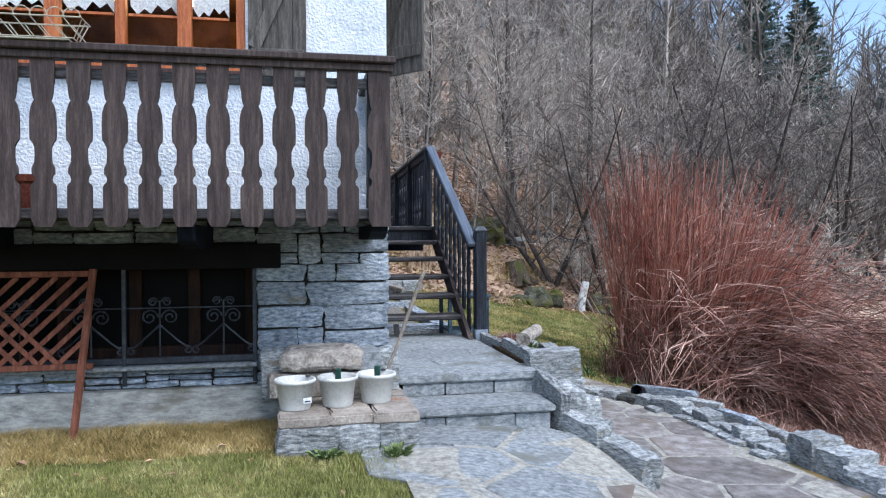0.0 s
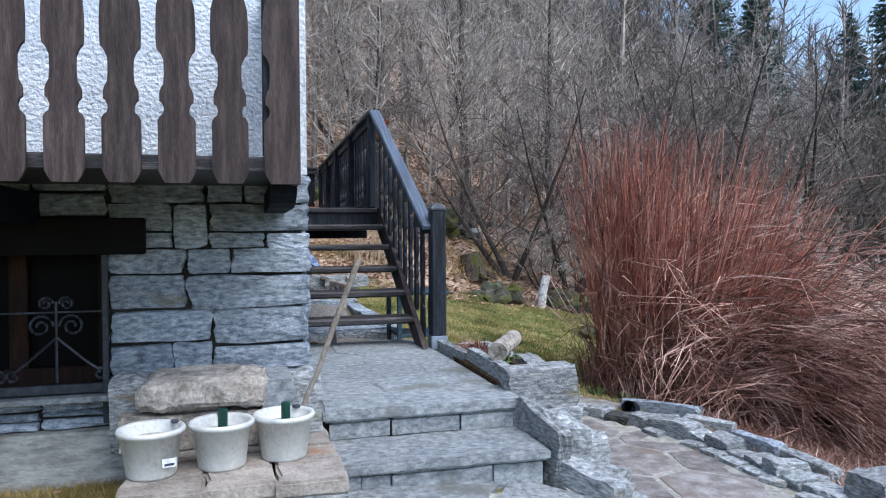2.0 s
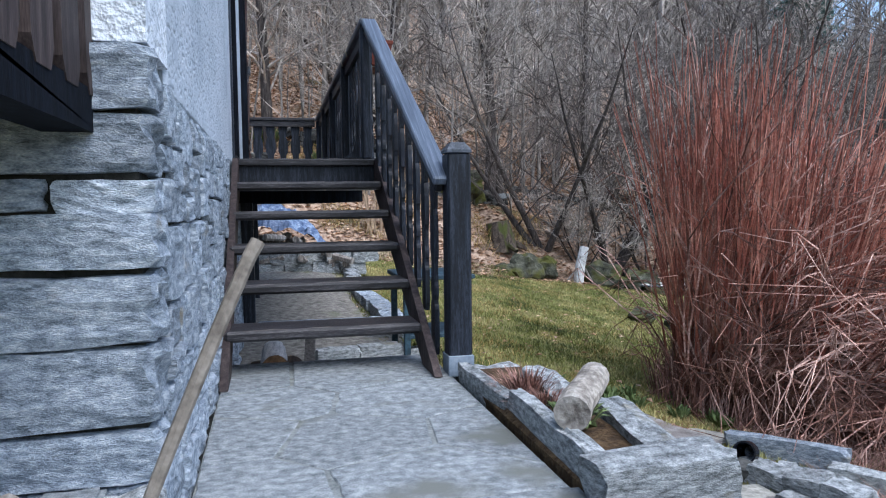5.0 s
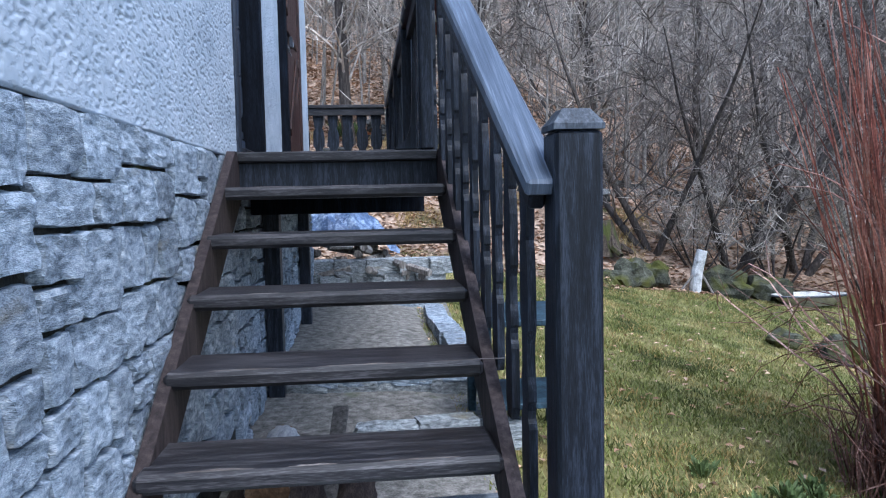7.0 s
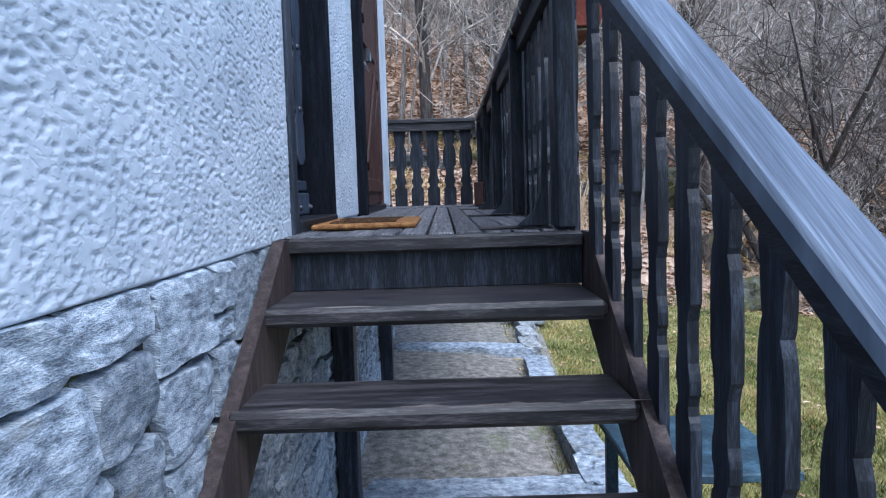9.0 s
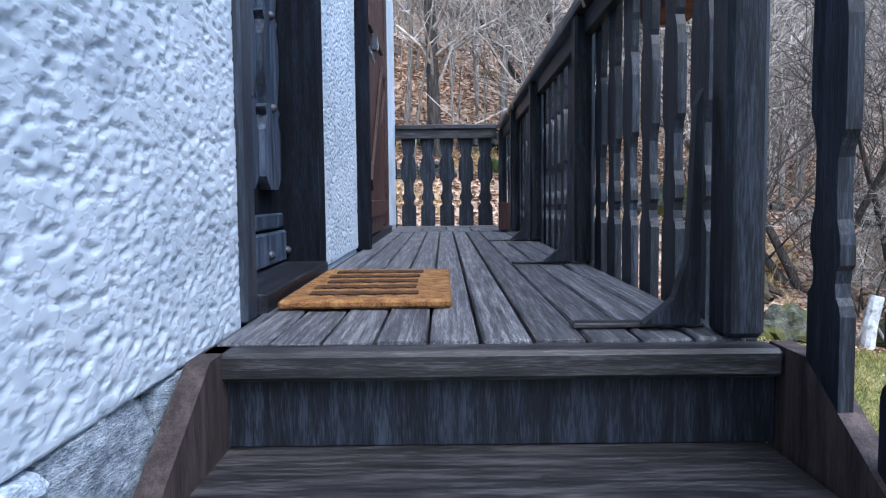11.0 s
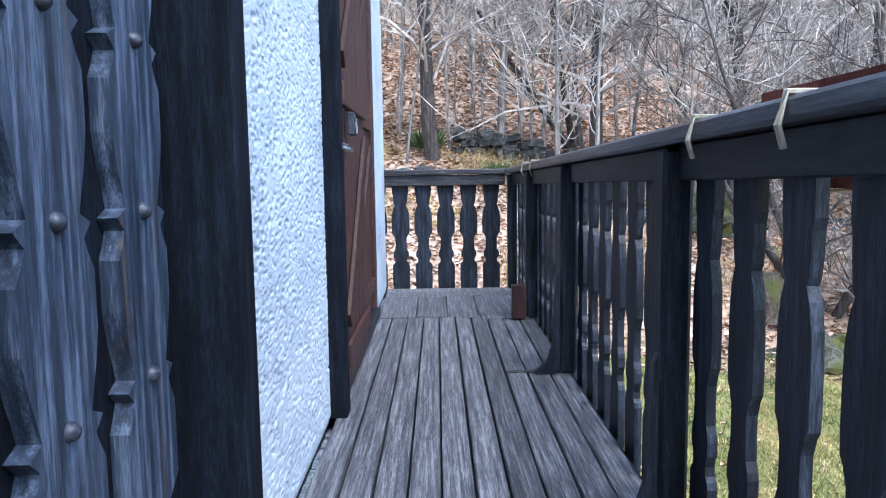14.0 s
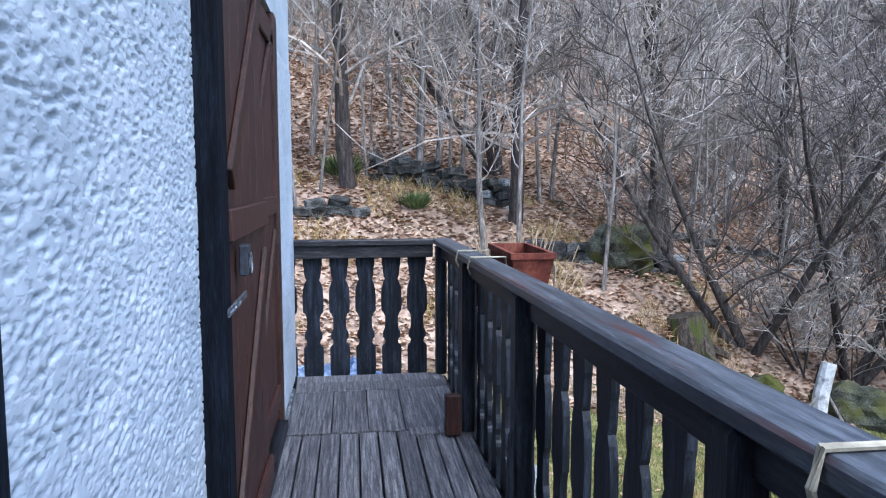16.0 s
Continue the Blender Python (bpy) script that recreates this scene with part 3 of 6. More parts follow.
bx0, bx1, by0, by1, bz0, bz1 = -1.66, -1.17, BY - 0.12, BY + 0.06, 2.53, 2.64
loop = [(bx0, by0, bz1), (bx1 + 0.03, by0, bz1), (bx1 + 0.03, by1, bz1), (bx0, by1, bz1), (bx0, by0, bz1)]
low = [(bx0 + 0.03, by0 + 0.03, bz0), (bx1 - 0.02, by0 + 0.03, bz0), (bx1 - 0.02, by1 - 0.03, bz0), (bx0 + 0.03, by1 - 0.03, bz0), (bx0 + 0.03, by0 + 0.03, bz0)]
part("rim", wires([loop, low], 0.005), M_WIRE, basket)
arcs, diag = [], []
for i in range(6):
    x = bx0 + 0.085 * i
    arcs.append([(x + 0.045 + 0.045 * math.cos(math.pi * (1 - t / 8)), by0, bz1 + 0.05 * math.sin(math.pi * t / 8)) for t in range(9)])
    diag.append([(x, by0, bz1), (x + 0.085, by0 + 0.03, bz0)])
    diag.append([(x, by1, bz1), (x + 0.085, by1 - 0.03, bz0)])
for s in (-1, 0, 1):
    diag.append([(bx1 + 0.03, (by0 + by1) / 2 + 0.07 * s, bz1), (bx1 - 0.02, (by0 + by1) / 2 + 0.05 * s, bz0)])
part("scallops", wires(arcs, 0.004), M_WIRE, basket)
part("lattice", wires(diag, 0.003), M_WIRE, basket)
part("liner", box(bx0 + 0.06, bx1 - 0.05, by0 + 0.05, by1 - 0.04, bz0 - 0.006, bz0 + 0.004, 0.002), M_WHITE, basket, "flat white base plate")

terra = mat("terracotta", ["4a241d", "6b382c", "85503f"], 8, rough=0.8, bump=0.2)
pot = thing("flower_pot", "small terracotta flower pot on the balcony floor", "flower pot", at=(-1.52, BY + 0.22, 1.586))
part("body", revolve([(0.0, 0), (0.07, 0), (0.09, 0.16), (0.105, 0.16), (0.105, 0.2), (0.092, 0.2), (0.08, 0.12), (0, 0.12)]), terra, pot)

# ---- wide front window ----
M_GLASS = bpy.data.materials.new("window glass")
M_GLASS.use_nodes = True
g = M_GLASS.node_tree.nodes["Principled BSDF"]
g.inputs["Transmission Weight"].default_value, g.inputs["Roughness"].default_value, g.inputs["IOR"].default_value = 1, 0.02, 1.1
M_LACE = mat("white lace", ["b9bec6", "d6dade", "e9ecef"], 60, rough=0.9, bump=0.3)
win = tagged(new("window_1"), "wide wooden front window with orange-brown frames and a lace valance", "window", kind="structure")
wy = HY + 0.10
part("window_frame", box(WIN[1] - 0.07, WIN[1], wy - 0.04, wy + 0.06, WIN[2], WIN[3], 0.004), M_WINWOOD, win)
part("window_frame", box(WIN[0], WIN[0] + 0.07, wy - 0.04, wy + 0.06, WIN[2], WIN[3], 0.004), M_WINWOOD, win)
part("window_frame", box(WIN[0] + 0.07, WIN[1] - 0.07, wy - 0.04, wy + 0.06, WIN[2], WIN[2] + 0.08, 0.004), M_WINWOOD, win)
part("window_frame", box(WIN[0] + 0.07, WIN[1] - 0.07, wy - 0.04, wy + 0.06, WIN[3] - 0.08, WIN[3], 0.004), M_WINWOOD, win)
part("window_sill", box(WIN[0] - 0.05, WIN[1] + 0.05, HY - 0.06, wy - 0.042, WIN[2] - 0.05, WIN[2] + 0.002, 0.004), M_BROWN, win)
edges = [-2.63, -2.11, -1.66, -1.205, -0.765, -0.40]
for i, x in enumerate(edges[1:-1]):
    part("mullion", box(x - (0.05 if i % 2 else 0.035), x + (0.05 if i % 2 else 0.035), wy - 0.035, wy + 0.05, WIN[2] + 0.081, WIN[3] - 0.081, 0.004), M_WINWOOD, win)
for a, b in zip(edges, edges[1:]):
    part("glazing_bar", box(a + 0.051, b - 0.051, wy - 0.01, wy + 0.02, 3.02, 3.04, 0.002), M_WINWOOD, win)
    p = part("pane", box(a + 0.05, b - 0.05, wy + 0.021, wy + 0.025, WIN[2] + 0.08, WIN[3] - 0.08, 0), M_GLASS, win)
    p.visible_shadow = False
    n = 7
    pts = [(a + 0.055, 3.34)] + [(a + 0.055 + (b - a - 0.11) * (i + 0.5 * 0) / n, 3.115 - (0.05 if i % 2 else 0.0) - 0.02 * math.sin(i)) for i in range(n + 1)] + [(b - 0.055, 3.34)]
    lace = part("lace_valance", prism(pts[::-1], 0.004, "y"), M_LACE, win, "white scalloped lace valance")
    lace.location.y = wy + 0.05
lamp = thing("ceiling_lamp", "warm glowing pendant lamp inside the room", "lamp", at=(-0.9, 7.4, 3.72))
M_BULB = bpy.data.materials.new("glowing shade")
M_BULB.use_nodes = True
M_BULB.node_tree.nodes["Principled BSDF"].inputs["Emission Color"].default_value = (1, 0.55, 0.2, 1)
M_BULB.node_tree.nodes["Principled BSDF"].inputs["Emission Strength"].default_value = 26
part("shade", revolve([(0.0, 0), (0.13, 0), (0.15, 0.05), (0.06, 0.16), (0, 0.17)]), M_BULB, lamp)
part("cord", box(-0.006, 0.006, -0.006, 0.006, 0.165, 0.18, 0), M_IRON, lamp)


def shutter(name, w, h, material, label):
    """A boarded shutter with a Z brace; its hinge edge is at x = 0 and it faces -y."""
    s = tagged(new(name), label, "shutter")
    n = 4
    for i in range(n):
        part("board", box(w * i / n + 0.002, w * (i + 1) / n - 0.002, 0, 0.025, 0, h, 0.004), material, s)
    for z in (0.12, h - 0.22):
        part("ledge", box(0.02, w - 0.02, -0.022, -0.001, z, z + 0.1, 0.004), material, s)
    d = Vector((w - 0.08, 0, h - 0.44))
    bm = box(-0.045, 0.045, -0.011, 0.011, -d.length / 2, d.length / 2, 0.003)
    bm.transform(Matrix.Translation((w / 2, -0.012, 0.22 + (h - 0.44) / 2)) @ pose(0, 0, 0, 0, math.degrees(math.atan2(d.x, d.z)), 0))
    part("brace", bm, material, s)
    return s


M_GREYWOOD = mat("weathered grey wood", ["34312f", "4f4c49", "6c6863"], 5, (9, 9, 0.8), 0.75, 0.4, fine=40, vary=0.12, dist=0.004)
sh = shutter("window_shutter", 0.42, 1.2, M_GREYWOOD, "weathered grey wooden shutter folded back on the front wall")
sh.matrix_basis = pose(-0.31, HY - 0.02, 2.58)
sh2 = shutter("window_shutter", 0.46, 1.3, M_GREYWOOD, "weathered grey wooden shutter standing open from the side wall")
sh2.matrix_basis = pose(HX + 0.012, 5.98, 2.74, 0, 0, -50)
part("hinge_post", box(HX - 0.01, HX + 0.03, 5.99, 6.03, 2.7, 4.1, 0.004), M_DARK, sh2)

# ---- cellar window ----
# Darker copy of M_DIMWOOD, with the recess's shade in its colour.
M_DIMMER = mat("brown cellar window wood dimmed for shade", ["120a07", "24140d", "3a2013"], 5, (9, 9, 0.8), 0.7, 0.2, fine=40)
cw = tagged(new("window_2"), "dark wooden cellar window behind a wrought iron grille", "window", kind="structure")
cy = HY + 0.27
part("window_sill", box(-2.85, -0.26, HY - 0.09, cy + 0.1, 0.475, 0.505, 0.006), M_SLAB, cw, "pale stone window sill")
part("window_frame", box(-2.75, -0.27, cy, cy + 0.05, 0.506, 0.60, 0.004), M_DIMMER, cw)
part("window_frame", box(-2.75, -0.27, cy, cy + 0.05, 1.22, 1.36, 0.004), M_DIMMER, cw)
for x in (-2.7, -2.18, -1.66, -1.16, -0.74, -0.32):
    part("mullion", box(x - 0.045, x + 0.045, cy - 0.01, cy + 0.05, 0.601, 1.219, 0.004), M_DIMMER, cw)
# Opaque pane: the unlit cellar behind it is painted as near black.
M_GLASSD = mat("opaque glass with dark interior", ["030304", "050607", "090a0c"], 3, rough=0.55, bump=0)
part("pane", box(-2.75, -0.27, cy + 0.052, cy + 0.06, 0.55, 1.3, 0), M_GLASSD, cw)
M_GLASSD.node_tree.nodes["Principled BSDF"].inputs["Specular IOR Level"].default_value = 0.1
grille = thing("iron_grille", "black wrought iron window grille with scrolls", "window grille")
gy = HY - 0.02

for x in (-2.08, -1.18, -0.28):
    part("upright", box(x - 0.014, x + 0.014, gy - 0.014, gy + 0.014, 0.36, 1.19, 0.003), M_IRON, grille)
part("bar", box(-2.8, -0.26, gy - 0.01, gy + 0.01, 0.515, 0.56, 0.003), M_IRON, grille)
part("bar", box(-2.8, -0.26, gy - 0.004, gy + 0.004, 0.908, 0.917, 0.001), M_IRON, grille)


def volute(cx, cz, r, side):
    """A spiral that leaves the middle stem and curls outwards."""
    return [(cx + side * (0.012 + r * (1 - (1 - t / 30) * math.cos(0.42 * t))), gy, cz + r * (1 - t / 30) * math.sin(0.42 * t)) for t in range(24)]


for cx in (-2.3, -1.86, -1.4, -0.94, -0.50):
    S = [volute(cx, 0.845, 0.058, -1), volute(cx, 0.845, 0.058, 1), volute(cx, 0.955, 0.034, -1), volute(cx, 0.955, 0.034, 1)]
    S += [[(cx, gy, 0.57), (cx, gy, 0.965)]]
    for s in (-1, 1):
        S.append([(cx, gy, 0.79), (cx + s * 0.06, gy, 0.735), (cx + s * 0.13, gy, 0.67), (cx + s * 0.19, gy, 0.625)])
        S.append([(cx + s * (0.19 - 0.032 * (1 - t / 22) * math.cos(0.45 * t + 1.2)), gy, 0.605 + 0.032 * (1 - t / 22) * math.sin(0.45 * t + 1.2)) for t in range(17)])
    part("scrollwork", wires(S, 0.007), M_IRON, grille)

# trellis panel leaning against the window
tre = thing("trellis_panel", "reddish-brown wooden lattice trellis leaning at the cellar window", "trellis")
M_TREL = mat("red-brown stained lattice", ["5d3628", "7e4d3b", "96624d"], 5, (6, 6, 1), 0.7, 0.2, fine=30, vary=0.1)
tm = pose(-2.36, HY - 0.13, 0.55, -7, 0, 0)
for i in range(12):
    for s in (1, -1):
        x0 = -0.6 + 0.125 * i
        a, b = (x0, 0.0), (x0 + s * 0.6, 0.6)
        lo, hi = -0.44, 0.96
        pa = []
        for t in (0, 1):
            pa.append((a[0] + (b[0] - a[0]) * t, a[1] + (b[1] - a[1]) * t))
        (xa, za), (xb, zb) = pa
        def clip(x, xa=xa, za=za, s=s):
            return max(0, min(0.6, (x - xa) * s))
        z0, z1 = sorted((clip(lo if s > 0 else hi), clip(hi if s > 0 else lo)))
        if z1 - z0 > 0.05:
            p0, p1 = Vector((xa + s * z0, 0.006 * s, z0)), Vector((xa + s * z1, 0.006 * s, z1))
            d = p1 - p0
            bm = box(-0.016, 0.016, -0.005, 0.005, -d.length / 2, d.length / 2, 0.001)
            bm.transform(tm @ Matrix.Translation((p0 + p1) / 2) @ pose(0, 0, 0, 0, 45 * s, 0))
            part("lath", bm, M_TREL, tre)
for x0, x1, z0, z1 in ((-0.46, 1.0, -0.04, 0.0), (-0.46, 1.0, 0.6, 0.64)):
    bm = box(x0, x1, -0.018, 0.018, z0, z1, 0.003)
    bm.transform(tm)
    part("frame", bm, M_TREL, tre)
beam(Vector((-1.44, HY - 0.33, 0.06)), Vector((-1.36, HY - 0.10, 1.2)), 0.045, 0.03, M_TREL, tre, "leg", 0.003)

# ---- door with carved planks ----
M_DOOR = mat("blue-black stained door plank", ["171d26", "2f3846", "616c7f"], 5, (9, 9, 0.5), 0.38, 0.3, fine=60, vary=0.12, dist=0.004, stain=("4f463f", 2.2, 0.63))
d1 = tagged(new("door_1"), "black-stained plank door with carved notches and studs, closed", "door", kind="structure")
DX = HX - 0.142
part("door_leaf", box(DX - 0.05, DX, 9.5, 10.40, DECK + 0.045, 3.7, 0.003), M_FRAME, d1)
part("frame", box(HX - 0.2, HX + 0.010, 9.42, 9.51, DECK - 0.01, 3.75, 0.006), mat("weathered blue-black frame", ["161a21", "262d38", "454c57"], 4, (9, 9, 0.6), 0.5, 0.3, fine=40, dist=0.004, stain=("5a5a58", 2.5, 0.66)), d1)
part("frame", box(HX - 0.2, HX + 0.008, 10.40, 10.505, DECK - 0.01, 3.75, 0.006), M_FRAME, d1)
part("frame", box(HX - 0.2, HX + 0.006, 9.51, 10.40, 3.66, 3.75, 0.006), M_DARK, d1)
part("threshold", box(HX - 0.2, HX + 0.03, 9.515, 10.395, DECK - 0.01, DECK + 0.045, 0.005), M_DARKY, d1)
part("bottom_rail", box(DX + 0.001, DX + 0.03, 9.515, 10.395, DECK + 0.05, DECK + 0.155, 0.006), M_DOOR, d1)


NOTCH = (0.26, 0.55, 0.84, 1.13, 1.42, 1.71)


def carved(w, h):
    """A door plank with pairs of sharp carved notches along its edges and a shaped foot."""
    e = w / 2
    right = [(e, 0.04)]
    for z in NOTCH:
        right += [(e, z - 0.075), (e - 0.016, z - 0.05), (e - 0.026, z - 0.028), (e - 0.002, z - 0.006), (e - 0.034, z + 0.008), (e - 0.026, z + 0.035), (e - 0.014, z + 0.07), (e - 0.005, z + 0.105), (e, z + 0.13)]
    right += [(e, h)]
    left = [(-u, v) for u, v in right[::-1]]
    return prism(right + left + [(-w / 4, 0.0), (w / 4, 0.0)], 0.034, "x")


for i in range(3):
    yc = 9.625 + 0.292 * i
    p = part("plank", carved(0.205, 1.82), M_DOOR, d1)
    p.location = (DX + 0.018, yc, 1.86)
    me = revolve([(0.0, 0.016), (0.009, 0.013), (0.014, 0.006), (0.015, 0)], 12)
    for z in NOTCH:
        s = smooth(part("stud", me, M_IRON, d1))
        s.matrix_basis = pose(DX + 0.035, yc, 1.86 + z, 0, 90, 0)
part("bottom_rail", box(DX + 0.001, DX + 0.02, 9.515, 10.395, DECK + 0.165, DECK + 0.215, 0.006), M_DOOR, d1)
for y in (9.58, 9.857, 10.143, 10.385):
    s = smooth(part("stud", revolve([(0.0, 0.016), (0.009, 0.013), (0.014, 0.006), (0.015, 0)], 12), M_IRON, d1))
    s.matrix_basis = pose(DX + 0.031, y, DECK + 0.085, 0, 90, 0)

# door mat
coir = mat("coir bristle", ["553923", "835c37", "a17a4d"], 30, rough=0.95, bump=1.0, fine=160, dist=0.01)
coird = mat("dark coir bristle", ["2a1d12", "44301e", "5c452c"], 30, rough=0.95, bump=1.0, fine=160, dist=0.01)
mt = thing("door_mat", "brown coir door mat with worn dark stripes", "door mat")
bm = box(0.755, 1.165, 9.545, 10.29, DECK + 0.003, DECK + 0.024, 0.006)
part("body", bm, coir, mt)
rm = random.Random(5)
for k in range(5):
    y = 9.66 + 0.13 * k
    bm = bmesh.new()
    x0, x1 = 0.80 + rm.uniform(0, 0.02), 1.12 - rm.uniform(0, 0.05)
    up = [(x0 + (x1 - x0) * i / 16, y + 0.028 + rm.uniform(-0.009, 0.009)) for i in range(17)]
    dn = [(x0 + (x1 - x0) * i / 16, y - 0.028 + rm.uniform(-0.009, 0.009)) for i in range(17)]
    part("stripe", prism(up + dn[::-1], 0.005, "z"), coird, mt, "worn dark stripe").location.z = DECK + 0.0255

# ---- double balcony door with brown shutters ----
d2 = tagged(new("door_2"), "reddish-brown boarded shutters in a dark frame, closed, with a chain latch", "door", kind="structure")
part("frame", box(HX - 0.10, HX + 0.06, 11.57, 11.67, DECK - 0.005, 3.75, 0.006), M_FRAME, d2)
part("frame", box(HX - 0.12, HX + 0.0, 13.56, 13.70, DECK - 0.005, 3.75, 0.006), M_BROWN, d2)
part("threshold", box(HX - 0.10, HX + 0.03, 11.67, 13.56, DECK - 0.005, DECK + 0.05, 0.005), M_DARKY, d2)
for y0, y1, dx in ((11.675, 12.56, 0.035), (12.57, 13.555, -0.03)):
    lf = part("leaf", box(HX + dx - 0.03, HX + dx, y0, y1, DECK + 0.06, 3.72, 0.004), M_BROWN, d2)
    for i in range(5):
        ya = y0 + (y1 - y0) * i / 5
        part("board", box(HX + dx + 0.001, HX + dx + 0.010, ya + 0.003, ya + (y1 - y0) / 5 - 0.003, DECK + 0.065, 3.715, 0.003), M_BROWN, lf)
    for z in (DECK + 0.16, DECK + 1.16, DECK + 2.0):
        part("ledge", box(HX + dx + 0.011, HX + dx + 0.03, y0 + 0.02, y1 - 0.02, z, z + 0.09, 0.004), M_BROWN, lf)
    for z0, s in ((DECK + 0.26, 1), (DECK + 1.26, 1)):
        L = Vector((0, y1 - y0 - 0.12, 0.72 * s))
        bm = box(-0.009, 0.009, -0.04, 0.04, -L.length / 2, L.length / 2, 0.003)
        bm.transform(Matrix.Translation((HX + dx + 0.021, (y0 + y1) / 2, z0 + 0.43)) @ pose(0, 0, 0, -math.degrees(math.atan2(L.y, L.z)), 0, 0))
        part("brace", bm, M_DIMWOOD, lf)
steel = mat("dull steel", ["54575c", "7d8187", "9da1a6"], 20, rough=0.4, bump=0.1, metal=0.8)
lat = part("latch", box(HX + 0.066, HX + 0.074, 11.66, 11.86, DECK + 0.985, DECK + 1.005, 0.002), steel, d2, "steel bolt and chain")
part("link", wires([[(HX + 0.078, 11.52 + 0.02 * math.cos(a) + 0.04 * k, DECK + 1.0 + 0.010 * math.sin(a)) for a in [j * math.pi / 5 for j in range(11)]] for k in range(5)], 0.003), steel, d2)
part("lock", box(HX + 0.06, HX + 0.085, 11.81, 11.88, 2.62, 2.71, 0.004), M_IRON, d2)
part("lock_ring", wires([[(HX + 0.09, 11.845 + 0.02 * math.cos(a), 2.655 + 0.03 * math.sin(a)) for a in [j * math.pi / 6 for j in range(13)]]], 0.004), steel, d2)


# ---- planter boxes on the railing ----
def planter_box(y, z, label):
    p = thing("planter_box", label, "planter", "planter boxes on the railing", at=(1.93, y, z))
    over = [rail_top(y + k) + 0.006 - z for k in (-0.2, 0.2)]
    V, F = [], []
    lo, hi = [(-0.07, -0.24), (0.07, -0.24), (0.07, 0.24), (-0.07, 0.24)], [(-0.1, -0.28), (0.1, -0.28), (0.1, 0.28), (-0.1, 0.28)]
    inn = [(x * 0.86, yy * 0.94) for x, yy in hi]
    for ring, z in ((lo, 0.0), (hi, 0.17), ([(x * 1.08, yy * 1.03) for x, yy in hi], 0.172), ([(x * 1.08, yy * 1.03) for x, yy in hi], 0.2), (inn, 0.2), (inn, 0.11)):
        V += [(x, yy, z) for x, yy in ring]
    for k in range(5):
        for i in range(4):
            j = (i + 1) % 4
            F.append((k * 4 + i, k * 4 + j, k * 4 + 4 + j, k * 4 + 4 + i))
    F += [(3, 2, 1, 0), (20, 21, 22, 23)]
    part("box", (V, F), terra, p)
    part("soil", box(-0.075, 0.075, -0.24, 0.24, 0.10, 0.125, 0.01), M_BLACK, p, "dark dry soil")
    for s, r in zip((-0.2, 0.2), over):
        pts = [(0.13, s, 0.12), (0.12, s, -0.01), (-0.09, s, -0.01), (-0.115, s, r), (-0.285, s, r), (-0.296, s, r - 0.05), (-0.280, s + 0.012, r - 0.085)]
        part("hook", wires([pts, [(x, yy + 0.008, z) for x, yy, z in pts]], 0.0045), M_WIRE, p, "cream wire hanger over the rail")
    part("front_wire", wires([[(0.13, -0.2 + 0.4 * i / 24, 0.12 + 0.025 * math.sin(i * 1.3)) for i in range(25)]], 0.004), M_WIRE, p)
    return p


planter_box(13.25, 2.355, "terracotta-coloured planter box with dry soil in a wire hanger")
planter_box(10.25, 2.43, "terracotta-coloured planter box in a wire hanger on the railing")

# ---- stone landing, steps, paths ----
def rough_slab(x0, x1, y0, y1, z0, z1, seed, jag=0.012, n=10, taper=0.0):
    """A slab with a riven, uneven rim."""
    rnd = random.Random(seed)
    pts = []
    for (ax, ay), (bx, by) in (((x0, y0), (x1, y0)), ((x1, y0), (x1, y1)), ((x1, y1), (x0, y1)), ((x0, y1), (x0, y0))):
        m = max(2, int(n * (abs(bx - ax) + abs(by - ay))))
        for i in range(m):
            t = i / m
            pts.append((ax + (bx - ax) * t + rnd.uniform(-jag, jag), ay + (by - ay) * t + rnd.uniform(-jag, jag)))
    bm = prism(pts, z1 - z0, "z")
    bmesh.ops.bevel(bm, geom=[e for e in bm.edges if abs(e.verts[0].co.z - e.verts[1].co.z) < 1e-5], offset=min(0.012, (z1 - z0) * 0.3), segments=2, affect="EDGES")
    bm.transform(Matrix.Translation((0, 0, (z0 + z1) / 2)))
    for v in bm.verts:
        v.co.z += 0.004 * noise.noise((v.co.x * 5, v.co.y * 5, seed))
    return bm


def block(parent, x, y, z, sx, sy, sz, rz=0.0, seed=0, name="stone", rx=0.0, ry=0.0, kinds=DULL):
    """A rough block, standing on z."""
    ob = new(name, kinds[seed % len(kinds)])
    if parent:
        ob.parent = parent
    ob.matrix_basis = pose(x, y, z + sz / 2 - 0.01, rx, ry, rz) @ Matrix.Diagonal((sx * 1.06, sy * 1.06, sz * 1.06, 1))
    return ob


landing = tagged(new("landing"), "worn grey stone landing with two broad slab steps", "stone steps", kind="structure")
part("bed", box(HX - 0.02, 1.82, 5.36, 7.72, -0.3, 0.345, 0.0), M_MORTAR, landing)
part("slab", rough_slab(0.77, 1.86, 5.29, 5.68, 0.31, 0.372, 3, 0.010), M_SLAB, landing)
part("bed", box(0.80, 1.80, 4.95, 5.36, -0.3, 0.17, 0.0), M_MORTAR, landing)
part("slab", rough_slab(0.775, 1.845, 4.87, 5.335, 0.155, 0.212, 31, 0.008), M_SLAB, landing)
for i, (a, b) in enumerate(((0.80, 1.12), (1.13, 1.5), (1.51, 1.82))):
    part("riser_stone", rough_slab(a, b, 5.315, 5.37, 0.205, 0.308, 40 + i, 0.004), M_SLAB, landing)
for i, (a, b) in enumerate(((0.79, 0.90), (0.905, 1.04), (1.045, 1.55), (1.555, 1.81))):
    part("riser_stone", rough_slab(a, b, 4.905, 4.96, 0.0, 0.153, 50 + i, 0.004), M_SLAB, landing)


